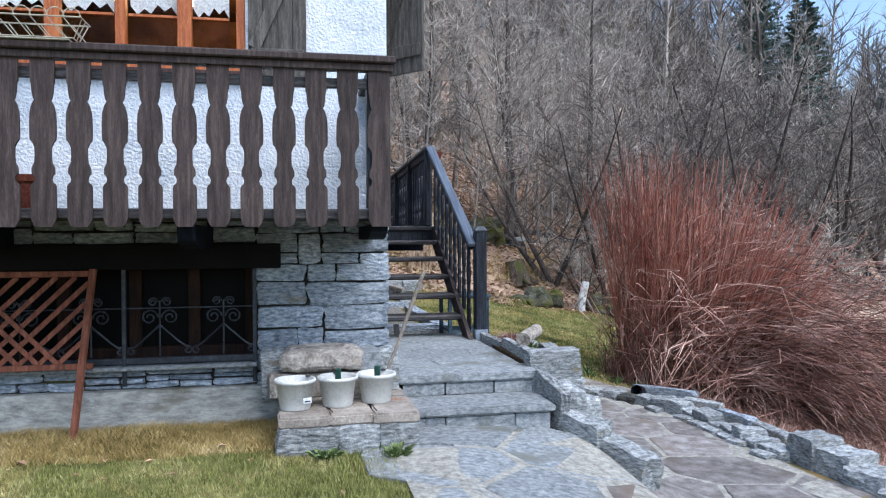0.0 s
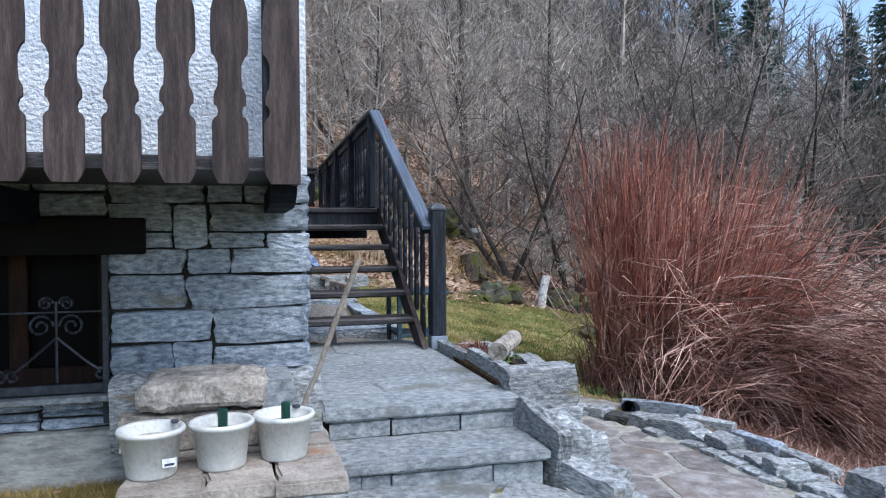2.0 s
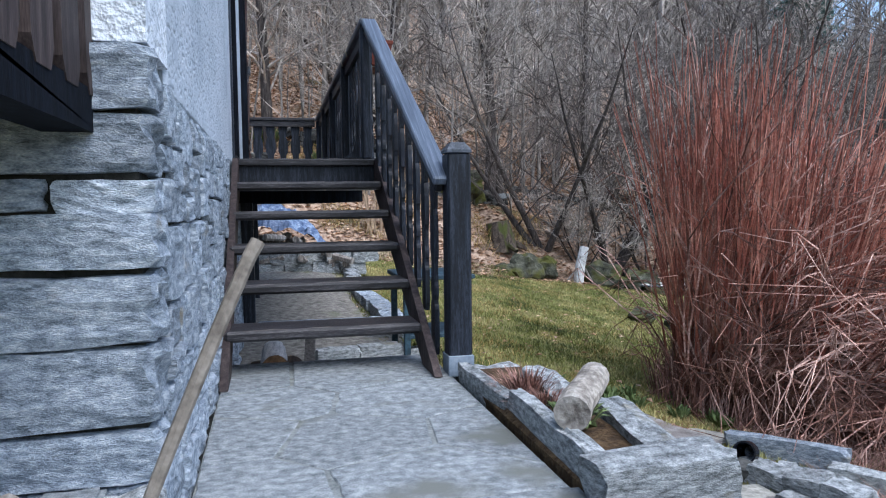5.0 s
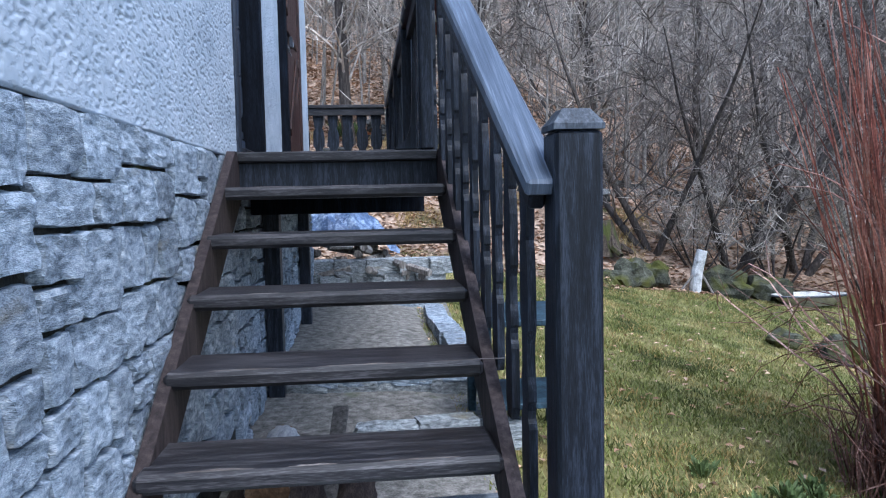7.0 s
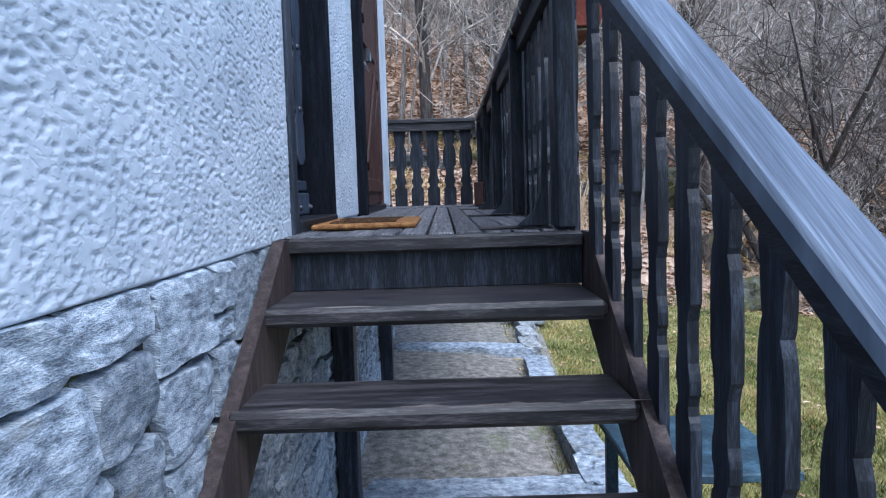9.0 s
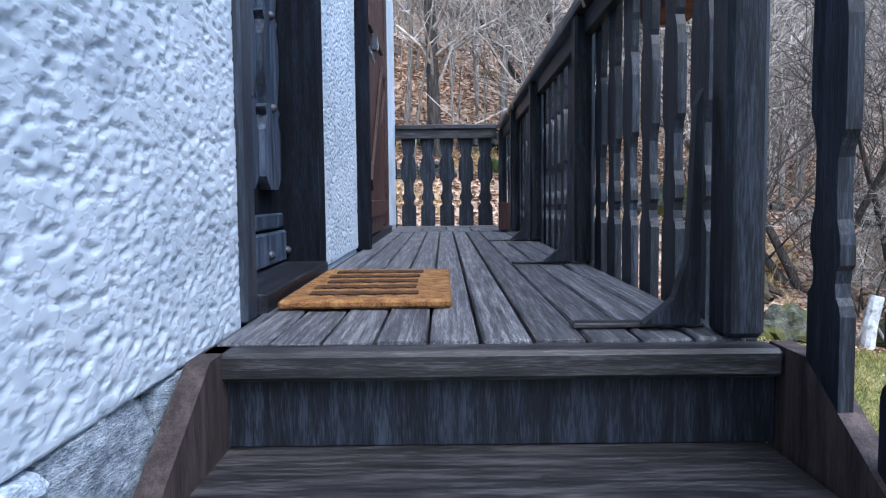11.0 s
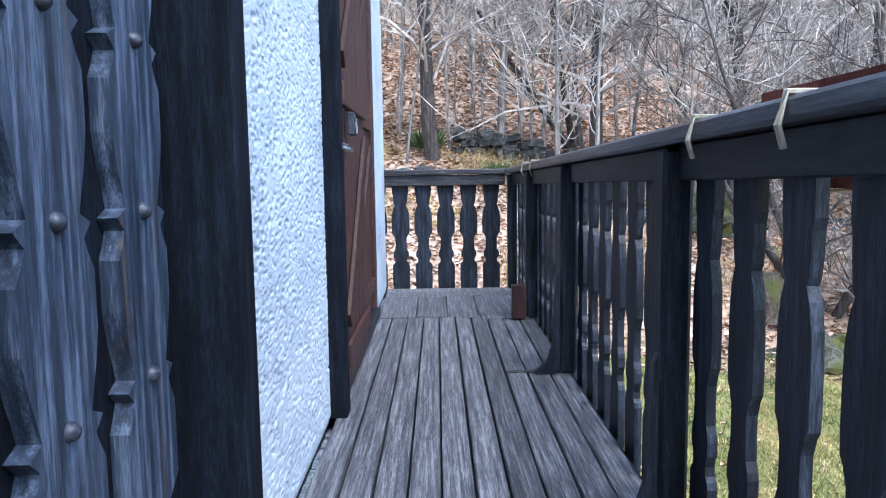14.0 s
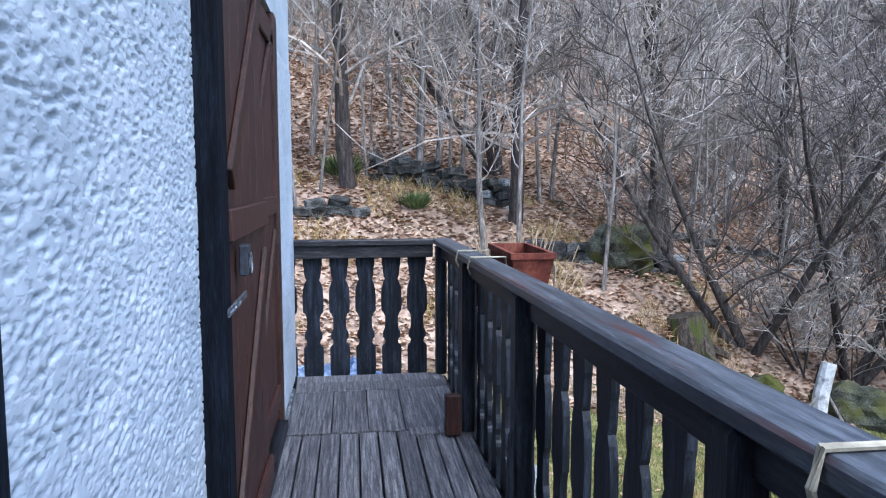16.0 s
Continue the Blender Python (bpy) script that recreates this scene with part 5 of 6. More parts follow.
# pile of firewood and rubble under a blue tarpaulin
pile = thing("firewood_pile", "untidy pile of firewood and stones beside the garden wall", "pile")
rw = random.Random(8)
gz = ground_z(1, 16)
for i in range(60):
    x, y = rw.uniform(0.1, 2.3), rw.uniform(15.0, 16.6)
    z = gz + 0.05 + rw.uniform(0, 0.6) * (1 - abs(x - 1.0) / 1.4)
    a = rw.uniform(0, 3.14)
    V, F = [], []
    d = Vector((math.cos(a), math.sin(a), rw.uniform(-0.2, 0.2))) * 0.22
    tube(V, F, [Vector((x, y, z)) - d, Vector((x, y, z)) + d], 0.055, 0.05, 6)
    F += [tuple(range(5, -1, -1)), tuple(range(6, 12))]
    part("billet", (V, F), M_BARK, pile)
for i in range(8):
    block(pile, rw.uniform(0.2, 2.2), rw.uniform(15.5, 16.5), gz, 0.3, 0.25, 0.22, 30 * i, i)
tarp = thing("tarpaulin", "crumpled blue-grey tarpaulin thrown over the firewood", "tarpaulin")
V, F = [], []
for j in range(26):
    for i in range(34):
        u, v = i / 33, j / 25
        x, y = 0.05 + 1.75 * u, 15.45 + 1.4 * v
        z = gz + 0.42 + 0.62 * math.sin(math.pi * min(1, u * 1.02)) ** 0.6 * math.sin(math.pi * (0.15 + 0.7 * v)) + 0.16 * noise.noise((x * 4, y * 4, 1)) + 0.10 * noise.noise((x * 9, y * 9, 4))
        V.append((x + 0.05 * noise.noise((x * 5, y * 5, 7)), y, z))
for j in range(25):
    for i in range(33):
        a = j * 34 + i
        F.append((a, a + 1, a + 35, a + 34))
part("sheet", (V, F), mat("blue tarpaulin", ["2b3a52", "56698a", "9fb0c6"], 5, rough=0.45, bump=0.5, fine=30), tarp)

# dry-stone walls on the bank
dw = tagged(new("dry_stone_wall"), "tumbled dry-stone wall on the wooded bank", "wall", kind="structure")
rw = random.Random(21)
for x0, x1, y, rows in ((1.6, 4.2, 24.6, 5), (4.2, 7.2, 22.6, 3), (-3.0, 1.2, 22.8, 3), (7.5, 12, 24.5, 2)):
    x = x0
    while x < x1:
        w = rw.uniform(0.16, 0.36)
        for k in range(rows if rw.random() < 0.8 else rows - 1):
            yy = y + 0.3 * math.sin(x) + rw.uniform(-0.08, 0.08)
            block(dw, x + w / 2 + rw.uniform(-0.1, 0.1), yy, ground_z(x, yy - 0.15) - 0.1 + 0.13 * k, w, 0.3, 0.14, rw.uniform(-25, 25), rw.randint(0, 9), "stone", rw.uniform(-14, 14), rw.uniform(-12, 12), MOSSY if rw.random() < 0.88 else DULL)
        x += w

# firewood and stones under the stair
M_LOGBARK = mat("dark log bark", ["1c1715", "332a26", "51463f"], 7, (4, 0.8, 4), 0.9, 0.7, fine=40, vary=0.25)
M_LOGPALE = mat("pale peeled log", ["6d7076", "93969b", "b0b2b5"], 5, (5, 0.7, 5), 0.8, 0.3, fine=40, vary=0.1)
M_LOGEND = mat("cut log end", ["3b2c20", "5e4936", "7d664e"], 14, rough=0.9, bump=0.4, fine=60)


def firewood(x, y, z, r, length, material, label, seed):
    """A lying log with bark and a cut face at both ends."""
    rnd = random.Random(seed)
    t = thing("firewood_log", label, "log", "firewood under the stair", at=(x, y, z + r))
    V, F = [], []
    pts = [Vector((rnd.uniform(-0.008, 0.008), -length / 2 + length * i / 5, rnd.uniform(-0.004, 0.004))) for i in range(6)]
    tube(V, F, pts, r, r * 0.93, 11)
    smooth(part("bark", (V, F), material, t))
    for k, s in ((0, 1), (5, 0.93)):
        a = [(pts[k].x + r * s * 0.985 * math.cos(0.5236 * i), pts[k].z + r * s * 0.985 * math.sin(0.5236 * i)) for i in range(12)]
        part("cut_face", prism(a, 0.012, "y"), M_LOGEND, t, "weathered cut face").location.y = pts[k].y


gu = ground_z(0.95, 8.5) + 0.0
for i, (x, y, dz, r, L, m, lab) in enumerate(((0.86, 8.46, 0, 0.10, 0.62, M_LOGBARK, "dark bark-covered log lying under the stair"), (1.08, 8.5, 0, 0.105, 0.66, M_LOGBARK, "dark bark-covered log lying under the stair"),
                                              (0.97, 8.46, 0.172, 0.085, 0.6, M_LOGPALE, "pale peeled log on top of the firewood"), (1.30, 8.5, 0, 0.09, 0.5, M_LOGBARK, "dark bark-covered log lying under the stair"))):
    firewood(x, y, gu + dz, r, L, m, lab, i)
board = thing("loose_board", "brown weathered board leaning on the firewood", "board")
beam(Vector((1.17, 8.22, gu + 0.02)), Vector((1.23, 8.9, gu + 0.36)), 0.07, 0.025, M_GREYWOOD, board, "board", 0.003)
kerb2 = thing("stone_edging", "low edging of pale flat stones under the deck", "edging")
for i, x in enumerate((1.45, 1.78, 2.08)):
    block(kerb2, x, 9.3 + 0.05 * i, ground_z(x, 9.3) - 0.02, 0.31, 0.16, 0.15, 5 * i, i + 2)

# ---- trees and shrubs ----
def branch_points(start, d, length, n, rnd, wander, up):
    pts = [start.copy()]
    for i in range(n):
        d = (d + Vector((rnd.uniform(-1, 1), rnd.uniform(-1, 1), rnd.uniform(-1, 1))) * wander + Vector((0, 0, up))).normalized()
        pts.append(pts[-1] + d * (length / n))
    return pts, d


def grow(rnd, height, r, spread=0.6, limbs=26, twigs=7, fine=3, low=0.25, stems=1, lean=0.1, wander=0.26, bend=0.04):
    """A bare tree: (trunk mesh lists, crown mesh lists)."""
    TV, TF, CV, CF = [], [], [], []
    for s in range(stems):
        a = rnd.uniform(0, 6.28)
        d0 = Vector((math.cos(a) * lean * (2.5 if stems > 1 else 1), math.sin(a) * lean * (2.5 if stems > 1 else 1), 1)).normalized()
        h = height * rnd.uniform(0.8, 1.0)
        pts, _ = branch_points(Vector((rnd.uniform(-0.1, 0.1) * (stems > 1), rnd.uniform(-0.1, 0.1) * (stems > 1), -0.25)), d0, h, 9, rnd, 0.07, 0.03)
        rr = r / math.sqrt(stems)
        tube(TV, TF, pts, rr, rr * 0.12, 7 if r > 0.08 else 5)
        for i in range(limbs // stems):
            t = low + (0.98 - low) * (i + rnd.random()) / (limbs // stems)
            k = min(8, int(t * 9))
            p = pts[k].lerp(pts[k + 1], t * 9 - k)
            a = rnd.uniform(0, 6.28)
            el = rnd.uniform(0.2, 0.9) + 0.3 * t
            d = Vector((math.cos(a), math.sin(a), el)).normalized()
            L = height * spread * (1 - 0.75 * t) * rnd.uniform(0.5, 1.0) + 0.25
            bp, _ = branch_points(p, d, L, 5, rnd, wander, bend)
            tube(CV, CF, bp, min(0.04, rr * (0.34 - 0.24 * t)), 0.005, 4)
            for j in range(twigs):
                u = rnd.uniform(0.2, 1.0)
                kk = min(4, int(u * 5))
                q = bp[kk].lerp(bp[kk + 1], u * 5 - kk)
                dd = (Vector((rnd.uniform(-1, 1), rnd.uniform(-1, 1), rnd.uniform(-0.3, 1.1))) + d * 0.6).normalized()
                l2 = L * rnd.uniform(0.25, 0.55)
                tp, _ = branch_points(q, dd, l2, 3, rnd, 0.3, 0.04)
                tube(CV, CF, tp, 0.010, 0.005, 3)
                for _ in range(fine):
                    kk = rnd.randint(0, 2)
                    q2 = tp[kk].lerp(tp[kk + 1], rnd.random())
                    d2 = (Vector((rnd.uniform(-1, 1), rnd.uniform(-1, 1), rnd.uniform(-0.4, 1))) + dd * 0.7).normalized()
                    tube(CV, CF, [q2, q2 + d2 * l2 * rnd.uniform(0.3, 0.65)], 0.0065, 0.0035, 3)
    return (TV, TF), (CV, CF)


M_BARKD = mat("dark bark", ["2b2725", "48423f", "69625d"], 6, (4, 4, 0.6), 0.9, 0.5, fine=30, vary=0.2)
M_TWIGD = mat("dark twig", ["3a3532", "5d5652", "877f78"], 3, rough=0.85, bump=0, vary=0.4)
rt = random.Random(77)
KINDS = []
for k in range(7):
    trunk, crown = grow(rt, rt.uniform(8, 12), rt.uniform(0.05, 0.085), 0.24, 26, 6, 2, 0.25)
    KINDS.append((trunk, crown, M_BARK, M_TWIG, "tree", "bare grey-barked tree with fine twigs on the leafy bank"))
for k in range(3):
    trunk, crown = grow(rt, rt.uniform(5.5, 7), 0.16, 0.62, 34, 9, 3, 0.12, 3, 0.28, 0.32, 0.04)
    KINDS.append((trunk, crown, M_BARKD, M_TWIGD, "tree", "dark many-stemmed bare tree with spreading boughs"))
for k in range(4):
    trunk, crown = grow(rt, rt.uniform(2.2, 3.6), 0.06, 0.55, 36, 8, 3, 0.28, 5, 0.26, 0.3, 0.02)
    KINDS.append((trunk, crown, M_BARKD, M_TWIG, "shrub", "bare grey tangled shrub on the lawn edge"))
for k in range(3):
    trunk, crown = grow(rt, rt.uniform(9, 11), rt.uniform(0.14, 0.18), 0.42, 40, 10, 4, 0.14, 1, 0.08, 0.34, 0.0)
    KINDS.append((trunk, crown, M_BARKD, M_TWIG, "tree", "dark-trunked bare tree with crooked boughs and pale twigs"))
for k in range(5):
    trunk, crown = grow(rt, rt.uniform(5.5, 9), rt.uniform(0.03, 0.045), 0.15, 18, 4, 2, 0.3, 1, 0.05)
    KINDS.append((trunk, crown, M_BARK, M_TWIG, "tree", "slender grey sapling on the leafy bank"))
PROTO = {}


def plant(kind, x, y, s=1.0, rz=0.0):
    m = pose(x, y, ground_z(x, y), 0, 0, rz) @ Matrix.Diagonal((s, s, s, 1))
    if kind in PROTO:
        ob = copy_thing(PROTO[kind], pose(x, y, ground_z(x, y), 0, 0, rz))
        ob.scale = (s, s, s)
        return ob
    trunk, crown, mb, mt2, name, label = KINDS[kind]
    t = thing(name, label, name, "bare trees on the bank" if name == "tree" else "bare shrubs on the bank")
    smooth(part("trunk", trunk, mb, t))
    part("crown", crown, mt2, t)
    t.matrix_basis = m
    PROTO[kind] = t
    return t


for k, x, y, s in ((14, 4.25, 23.6, 1.0), (15, 1.05, 24.3, 1.0), (16, 6.9, 23.2, 1.05), (15, 7.35, 23.5, 0.95), (14, 10.5, 24.5, 1.0), (4, 2.6, 26.0, 1.0), (5, 0.2, 26.5, 1.0), (6, 5.4, 25.2, 0.9), (0, -1.2, 25.0, 1.0), (3, 9.0, 25.5, 1.0), (2, 3.4, 22.0, 0.8), (1, 5.2, 21.2, 0.8),
                   (7, 7.6, 20.9, 1.0), (8, 9.4, 20.8, 1.0), (9, 11.5, 21.5, 1.15), (8, 4.6, 27.0, 1.1), (9, 14.5, 20.5, 1.2), (7, 17.5, 21.5, 1.2), (8, 13.0, 24.5, 1.3), (7, 20.5, 25.0, 1.5), (9, 23.5, 26.5, 1.6), (8, 18.0, 27.0, 1.5), (7, 26.5, 28.0, 1.7), (9, 29.5, 27.5, 1.7),
                   (10, 8.5, 20.7, 0.75), (11, 9.4, 20.6, 0.8), (13, 10.4, 20.6, 1.2), (12, 11.9, 19.5, 1.2), (13, 12.8, 18.0, 1.2), (10, 14.2, 16.6, 1.3), (11, 15.5, 14.5, 1.3), (12, 13.6, 14.0, 1.0), (13, 16.5, 11.5, 1.2)):
    plant(k, x, y, s, rt.uniform(0, 360))
for _ in range(100):
    y = rt.uniform(24, 40)
    x = rt.uniform(-6, 4 + 0.75 * y)
    plant(rt.choice((0, 1, 2, 3, 4, 5, 6)), x, y, rt.uniform(0.8, 1.25), rt.uniform(0, 360))
for _ in range(18):
    y = rt.uniform(20.5, 30)
    x = rt.uniform(7.5, 18)
    plant(rt.choice((10, 11, 12, 13)), x, y, rt.uniform(0.6, 1.0), rt.uniform(0, 360))

for _ in range(90):
    y = rt.uniform(21.5, 36)
    x = rt.uniform(-5, 3 + 0.5 * y)
    plant(rt.randint(17, 21), x, y, rt.uniform(0.8, 1.25), rt.uniform(0, 360))

# far woods on the hill
far = []
rf = random.Random(5)
for k in range(5):
    TV, TF = [], []
    h = rf.uniform(9, 13)
    pts, _ = branch_points(Vector((0, 0, -0.3)), Vector((rf.uniform(-0.08, 0.08), rf.uniform(-0.08, 0.08), 1)).normalized(), h, 6, rf, 0.05, 0.03)
    tube(TV, TF, pts, 0.15, 0.02, 4)
    for i in range(34):
        t = 0.2 + 0.78 * (i + rf.random()) / 34
        kk = min(5, int(t * 6))
        p = pts[kk].lerp(pts[kk + 1], t * 6 - kk)
        a = rf.uniform(0, 6.28)
        d = Vector((math.cos(a), math.sin(a), rf.uniform(0.4, 1.4))).normalized()
        L = h * 0.28 * (1.1 - 0.8 * t) * rf.uniform(0.5, 1) + 0.3
        bp, _ = branch_points(p, d, L, 3, rf, 0.2, 0.06)
        tube(TV, TF, bp, 0.035, 0.008, 3)
        for j in range(7):
            u = rf.uniform(0.15, 1) * 3
            q = bp[min(2, int(u))].lerp(bp[min(2, int(u)) + 1], u - min(2, int(u)))
            dd = (Vector((rf.uniform(-1, 1), rf.uniform(-1, 1), rf.uniform(-0.2, 1.2))) + d).normalized()
            tube(TV, TF, [q, q + dd * L * rf.uniform(0.25, 0.6)], 0.014, 0.006, 3)
    far.append((np.array([tuple(v) for v in TV]), np.array([f for f in TF])))
AV, AF, base = [], [], 0
for _ in range(560):
    y = 34 + 90 * rf.random() ** 1.3
    x = rf.uniform(-12 - 0.3 * y, 10 + 1.0 * y)
    v, f = far[rf.randrange(5)]
    a, s = rf.uniform(0, 6.28), rf.uniform(0.9, 1.6)
    R = np.array([[math.cos(a), -math.sin(a), 0], [math.sin(a), math.cos(a), 0], [0, 0, 1]]) * s
    AV.append(v @ R.T + np.array([x, y, ground_z(x, y)]))
    AF.append(f + base)
    base += len(v)
M_FARW = mat("far grey wood", ["4b4642", "746e68", "a29b94"], 0.4, rough=0.9, bump=0, vary=0.5, coords="World")
woods = part("far_woods", (np.concatenate(AV).tolist(), np.concatenate(AF).tolist()), M_FARW)
tagged(woods, "dense bare grey woodland covering the distant hillside", "woodland", kind="stuff")


# spruces
def spruce(x, y, h, seed):
    rnd = random.Random(seed)
    t = thing("spruce", "tall dark green spruce among the bare trees", "conifer", "spruces on the slope", at=(x, y, ground_z(x, y)))
    V, F = [], []
    tube(V, F, [Vector((0, 0, -0.3)), Vector((0, 0, h * 0.5)), Vector((0.1, 0, h))], 0.22, 0.02, 6)
    part("trunk", (V, F), M_BARKD, t)
    V, F = [], []
    z = 0.8
    while z < h - 0.2:
        R = (h - z) * 0.24 + 0.15
        for i in range(9):
            a = rnd.uniform(0, 6.28)
            L = R * rnd.uniform(0.7, 1.1)
            p0 = Vector((0, 0, z + rnd.uniform(-0.15, 0.15)))
            d = Vector((math.cos(a), math.sin(a), -0.25))
            side = Vector((-d.y, d.x, 0))
            for j in range(9):
                u = (j + rnd.random()) / 9
                q = p0 + d * L * u + Vector((0, 0, 0.18 * L * u * u))
                for s in (-1, 1):
                    e = (side * s * rnd.uniform(0.5, 1) + d * 0.7 + Vector((0, 0, rnd.uniform(-0.6, 0.1)))) * (0.22 + 0.25 * (1 - u)) * min(1, R)
                    w = Vector((0, 0, 0.05)) + d * 0.05
                    b = len(V)
                    V += [q, q + e * 0.5 + w, q + e, q + e * 0.5 - w]
                    F.append((b, b + 1, b + 2, b + 3))
        z += 0.30
    # Pale bluish needle colours carry the haze of distance.
    part("crown", (V, F), mat("hazed spruce needles", ["34453f", "4f625d", "70827e"], 1.5, rough=0.8, bump=0, vary=0.3), t)


for i, (x, y, h) in enumerate(((27, 35.5, 14), (33.5, 43, 17), (37.5, 39.5, 16), (39.5, 38.5, 20), (30.5, 44, 18))):
    spruce(x, y, h, i)

# red willow bush
bush = thing("willow_bush", "large leafless willow bush with red upright and brown arching stems", "bush")
rb = random.Random(9)
RV, RF, SV, SF, GV, GF = [], [], [], [], [], []
for i in range(1250):
    a, rr = rb.uniform(0, 6.28), math.sqrt(rb.random())
    bx, by2 = 5.55 + 1.0 * rr * math.cos(a), 9.5 + 0.65 * rr * math.sin(a)
    p = Vector((bx, by2, ground_z(bx, by2) - 0.05))
    out = Vector((bx - 5.35, (by2 - 9.5) * 1.2, 0))
    L = rb.uniform(1.9, 3.5) * (1 - 0.42 * max(0, bx - 5.6))
    lean = 0.17 if out.x < 0 else 0.42
    d = (Vector((0.04, -0.08, 1)) + out * lean + Vector((rb.uniform(-1, 1), rb.uniform(-1, 1), 0)) * 0.16).normalized()
    pts = [p]
    for k in range(6):
        d = (d + Vector((rb.uniform(-1, 1), rb.uniform(-1, 1), rb.uniform(-1, 1))) * 0.075 + Vector((max(0, out.x) * 0.04, 0, 0))).normalized()
        pts.append(pts[-1] + d * L / 6)
    tube(RV, RF, pts, 0.009, 0.0034, 3)
    for j in range(2):
        k = rb.randint(2, 4)
        dd = (d + Vector((rb.uniform(-1, 1), rb.uniform(-1, 1), rb.uniform(-0.2, 0.5))) * 0.35).normalized()
        tube(RV, RF, [pts[k], pts[k] + dd * rb.uniform(0.3, 0.9)], 0.004, 0.002, 3)
for i in range(1650):
    a, rr = rb.uniform(0, 6.28), math.sqrt(rb.random())
    bx, by2 = 5.75 + 1.25 * rr * math.cos(a), 9.25 + 0.7 * rr * math.sin(a)
    p = Vector((bx, by2, ground_z(bx, by2) - 0.05))
    L = rb.uniform(1.5, 3.9)
    a = rb.gauss(-0.55, 0.75)
    way = Vector((math.cos(a), math.sin(a), 0))
    if bx < 4.9:
        way *= 0.35
    d = (Vector((0, 0, rb.uniform(0.6, 1.5))) + way * rb.uniform(0.3, 1.0)).normalized()
    pts = [p]
    for k in range(8):
        d = (d + way * 0.10 + Vector((0, 0, -0.10 - 0.03 * k)) + Vector((rb.uniform(-1, 1), rb.uniform(-1, 1), rb.uniform(-1, 1))) * 0.25).normalized()
        q = pts[-1] + d * L / 8
        q.z = max(q.z, ground_z(q.x, q.y) + 0.03)
        if q.x < 4.35:
            q.x = 4.35 + 0.3 * (q.x - 4.35)
        if q.y < 7.9 and q.x < 5.2:
            q.y = 7.9 + 0.2 * (q.y - 7.9)
        pts.append(q)
    tube(SV, SF, pts, 0.011, 0.004, 3)
    for j in range(3):
        k = rb.randint(2, 7)
        dd = (pts[k + 1] - pts[k]).normalized() + Vector((rb.uniform(-1, 1), rb.uniform(-1, 1), rb.uniform(-0.6, 0.9))) * 0.7
        tube(SV, SF, [pts[k], pts[k] + dd * rb.uniform(0.2, 0.6)], 0.005, 0.002, 3)
for i in range(900):
    a = rb.uniform(0, 6.28)
    bx, by2 = 5.7 + 1.3 * math.cos(a) * rb.uniform(0.8, 1.1), 9.4 + 0.9 * math.sin(a) * rb.uniform(0.8, 1.1)
    p = Vector((bx, by2, ground_z(bx, by2) - 0.02))
    d = Vector((rb.uniform(-0.3, 0.3), rb.uniform(-0.3, 0.3), 1))
    tube(GV, GF, [p, p + d * 0.3, p + d * rb.uniform(0.45, 0.8) + Vector((rb.uniform(-0.2, 0.2), rb.uniform(-0.2, 0.2), -0.1))], 0.006, 0.002, 3)
part("red_growth", (RV, RF), M_RED, bush, "upright red stems")
part("brown_growth", (SV, SF), M_STRAW, bush, "arching dry brown stems")
part("dead_grass", (GV, GF), M_STRAW, bush, "dry straw at the foot")

# canes by the end of the deck
canes = thing("cane_bundle", "bundle of pale dry canes standing behind the deck", "canes")
V, F = [], []
for i in range(46):
    x, y = 3.5 + rb.uniform(-0.5, 0.6), 20.3 + rb.uniform(-0.3, 0.3)
    z = ground_z(x, y)
    tube(V, F, [Vector((x, y, z)), Vector((x + rb.uniform(-0.6, 0.6), y + rb.uniform(-0.3, 0.3), z + rb.uniform(0.9, 1.7)))], 0.014, 0.008, 4)
part("cane_clump", (V, F), mat("pale dry cane", ["7d6a55", "a28d75", "bda98f"], 3, rough=0.7, bump=0, vary=0.2), canes)


# ---- grass, leaves, weeds ----
def blades(name, n, area, keep, h0, h1, material, seed, label, lean=0.6, w=0.004):
    rnd = random.Random(seed)
    V, F = [], []
    while n > 0:
        x, y = rnd.uniform(area[0], area[1]), rnd.uniform(area[2], area[3])
        n -= 1
        if not keep(x, y):
            continue
        z = ground_z(x, y)
        h = rnd.uniform(h0, h1) * (0.6 + 0.8 * abs(noise.noise((x * 1.5, y * 1.5, 8))))
        a = rnd.uniform(0, 6.28)
        c, s = math.cos(a), math.sin(a)
        lx, ly = rnd.uniform(-lean, lean) * h, rnd.uniform(-lean, lean) * h
        b = len(V)
        V += [(x - w * c, y - w * s, z - 0.005), (x + w * c, y + w * s, z - 0.005), (x + lx, y + ly, z + h)]
        F.append((b, b + 1, b + 2))
    return tagged(part(name, (V, F), material), label, "grass", kind="stuff")


M_BLADE = mat("grass blade", ["424c28", "7a7e45", "b9b37e"], 0.9, rough=0.6, bump=0, vary=0.45, coords="World", fine=8, stain=("a3955f", 1.4, 0.56))
M_DRY = mat("dry grass blade", ["78663b", "a38d5a", "cbb685"], 1.5, rough=0.8, bump=0, vary=0.3, coords="World", fine=8)


def free(x, y):
    if on_path(x, y) or (x < HX and y > 5.35) or (-0.1 < x < 0.78 and y > 4.44) or (0.7 < x < 2.5 and 4.4 < y < 8.0):
        return False
    return y < edge_y(x) + 0.4


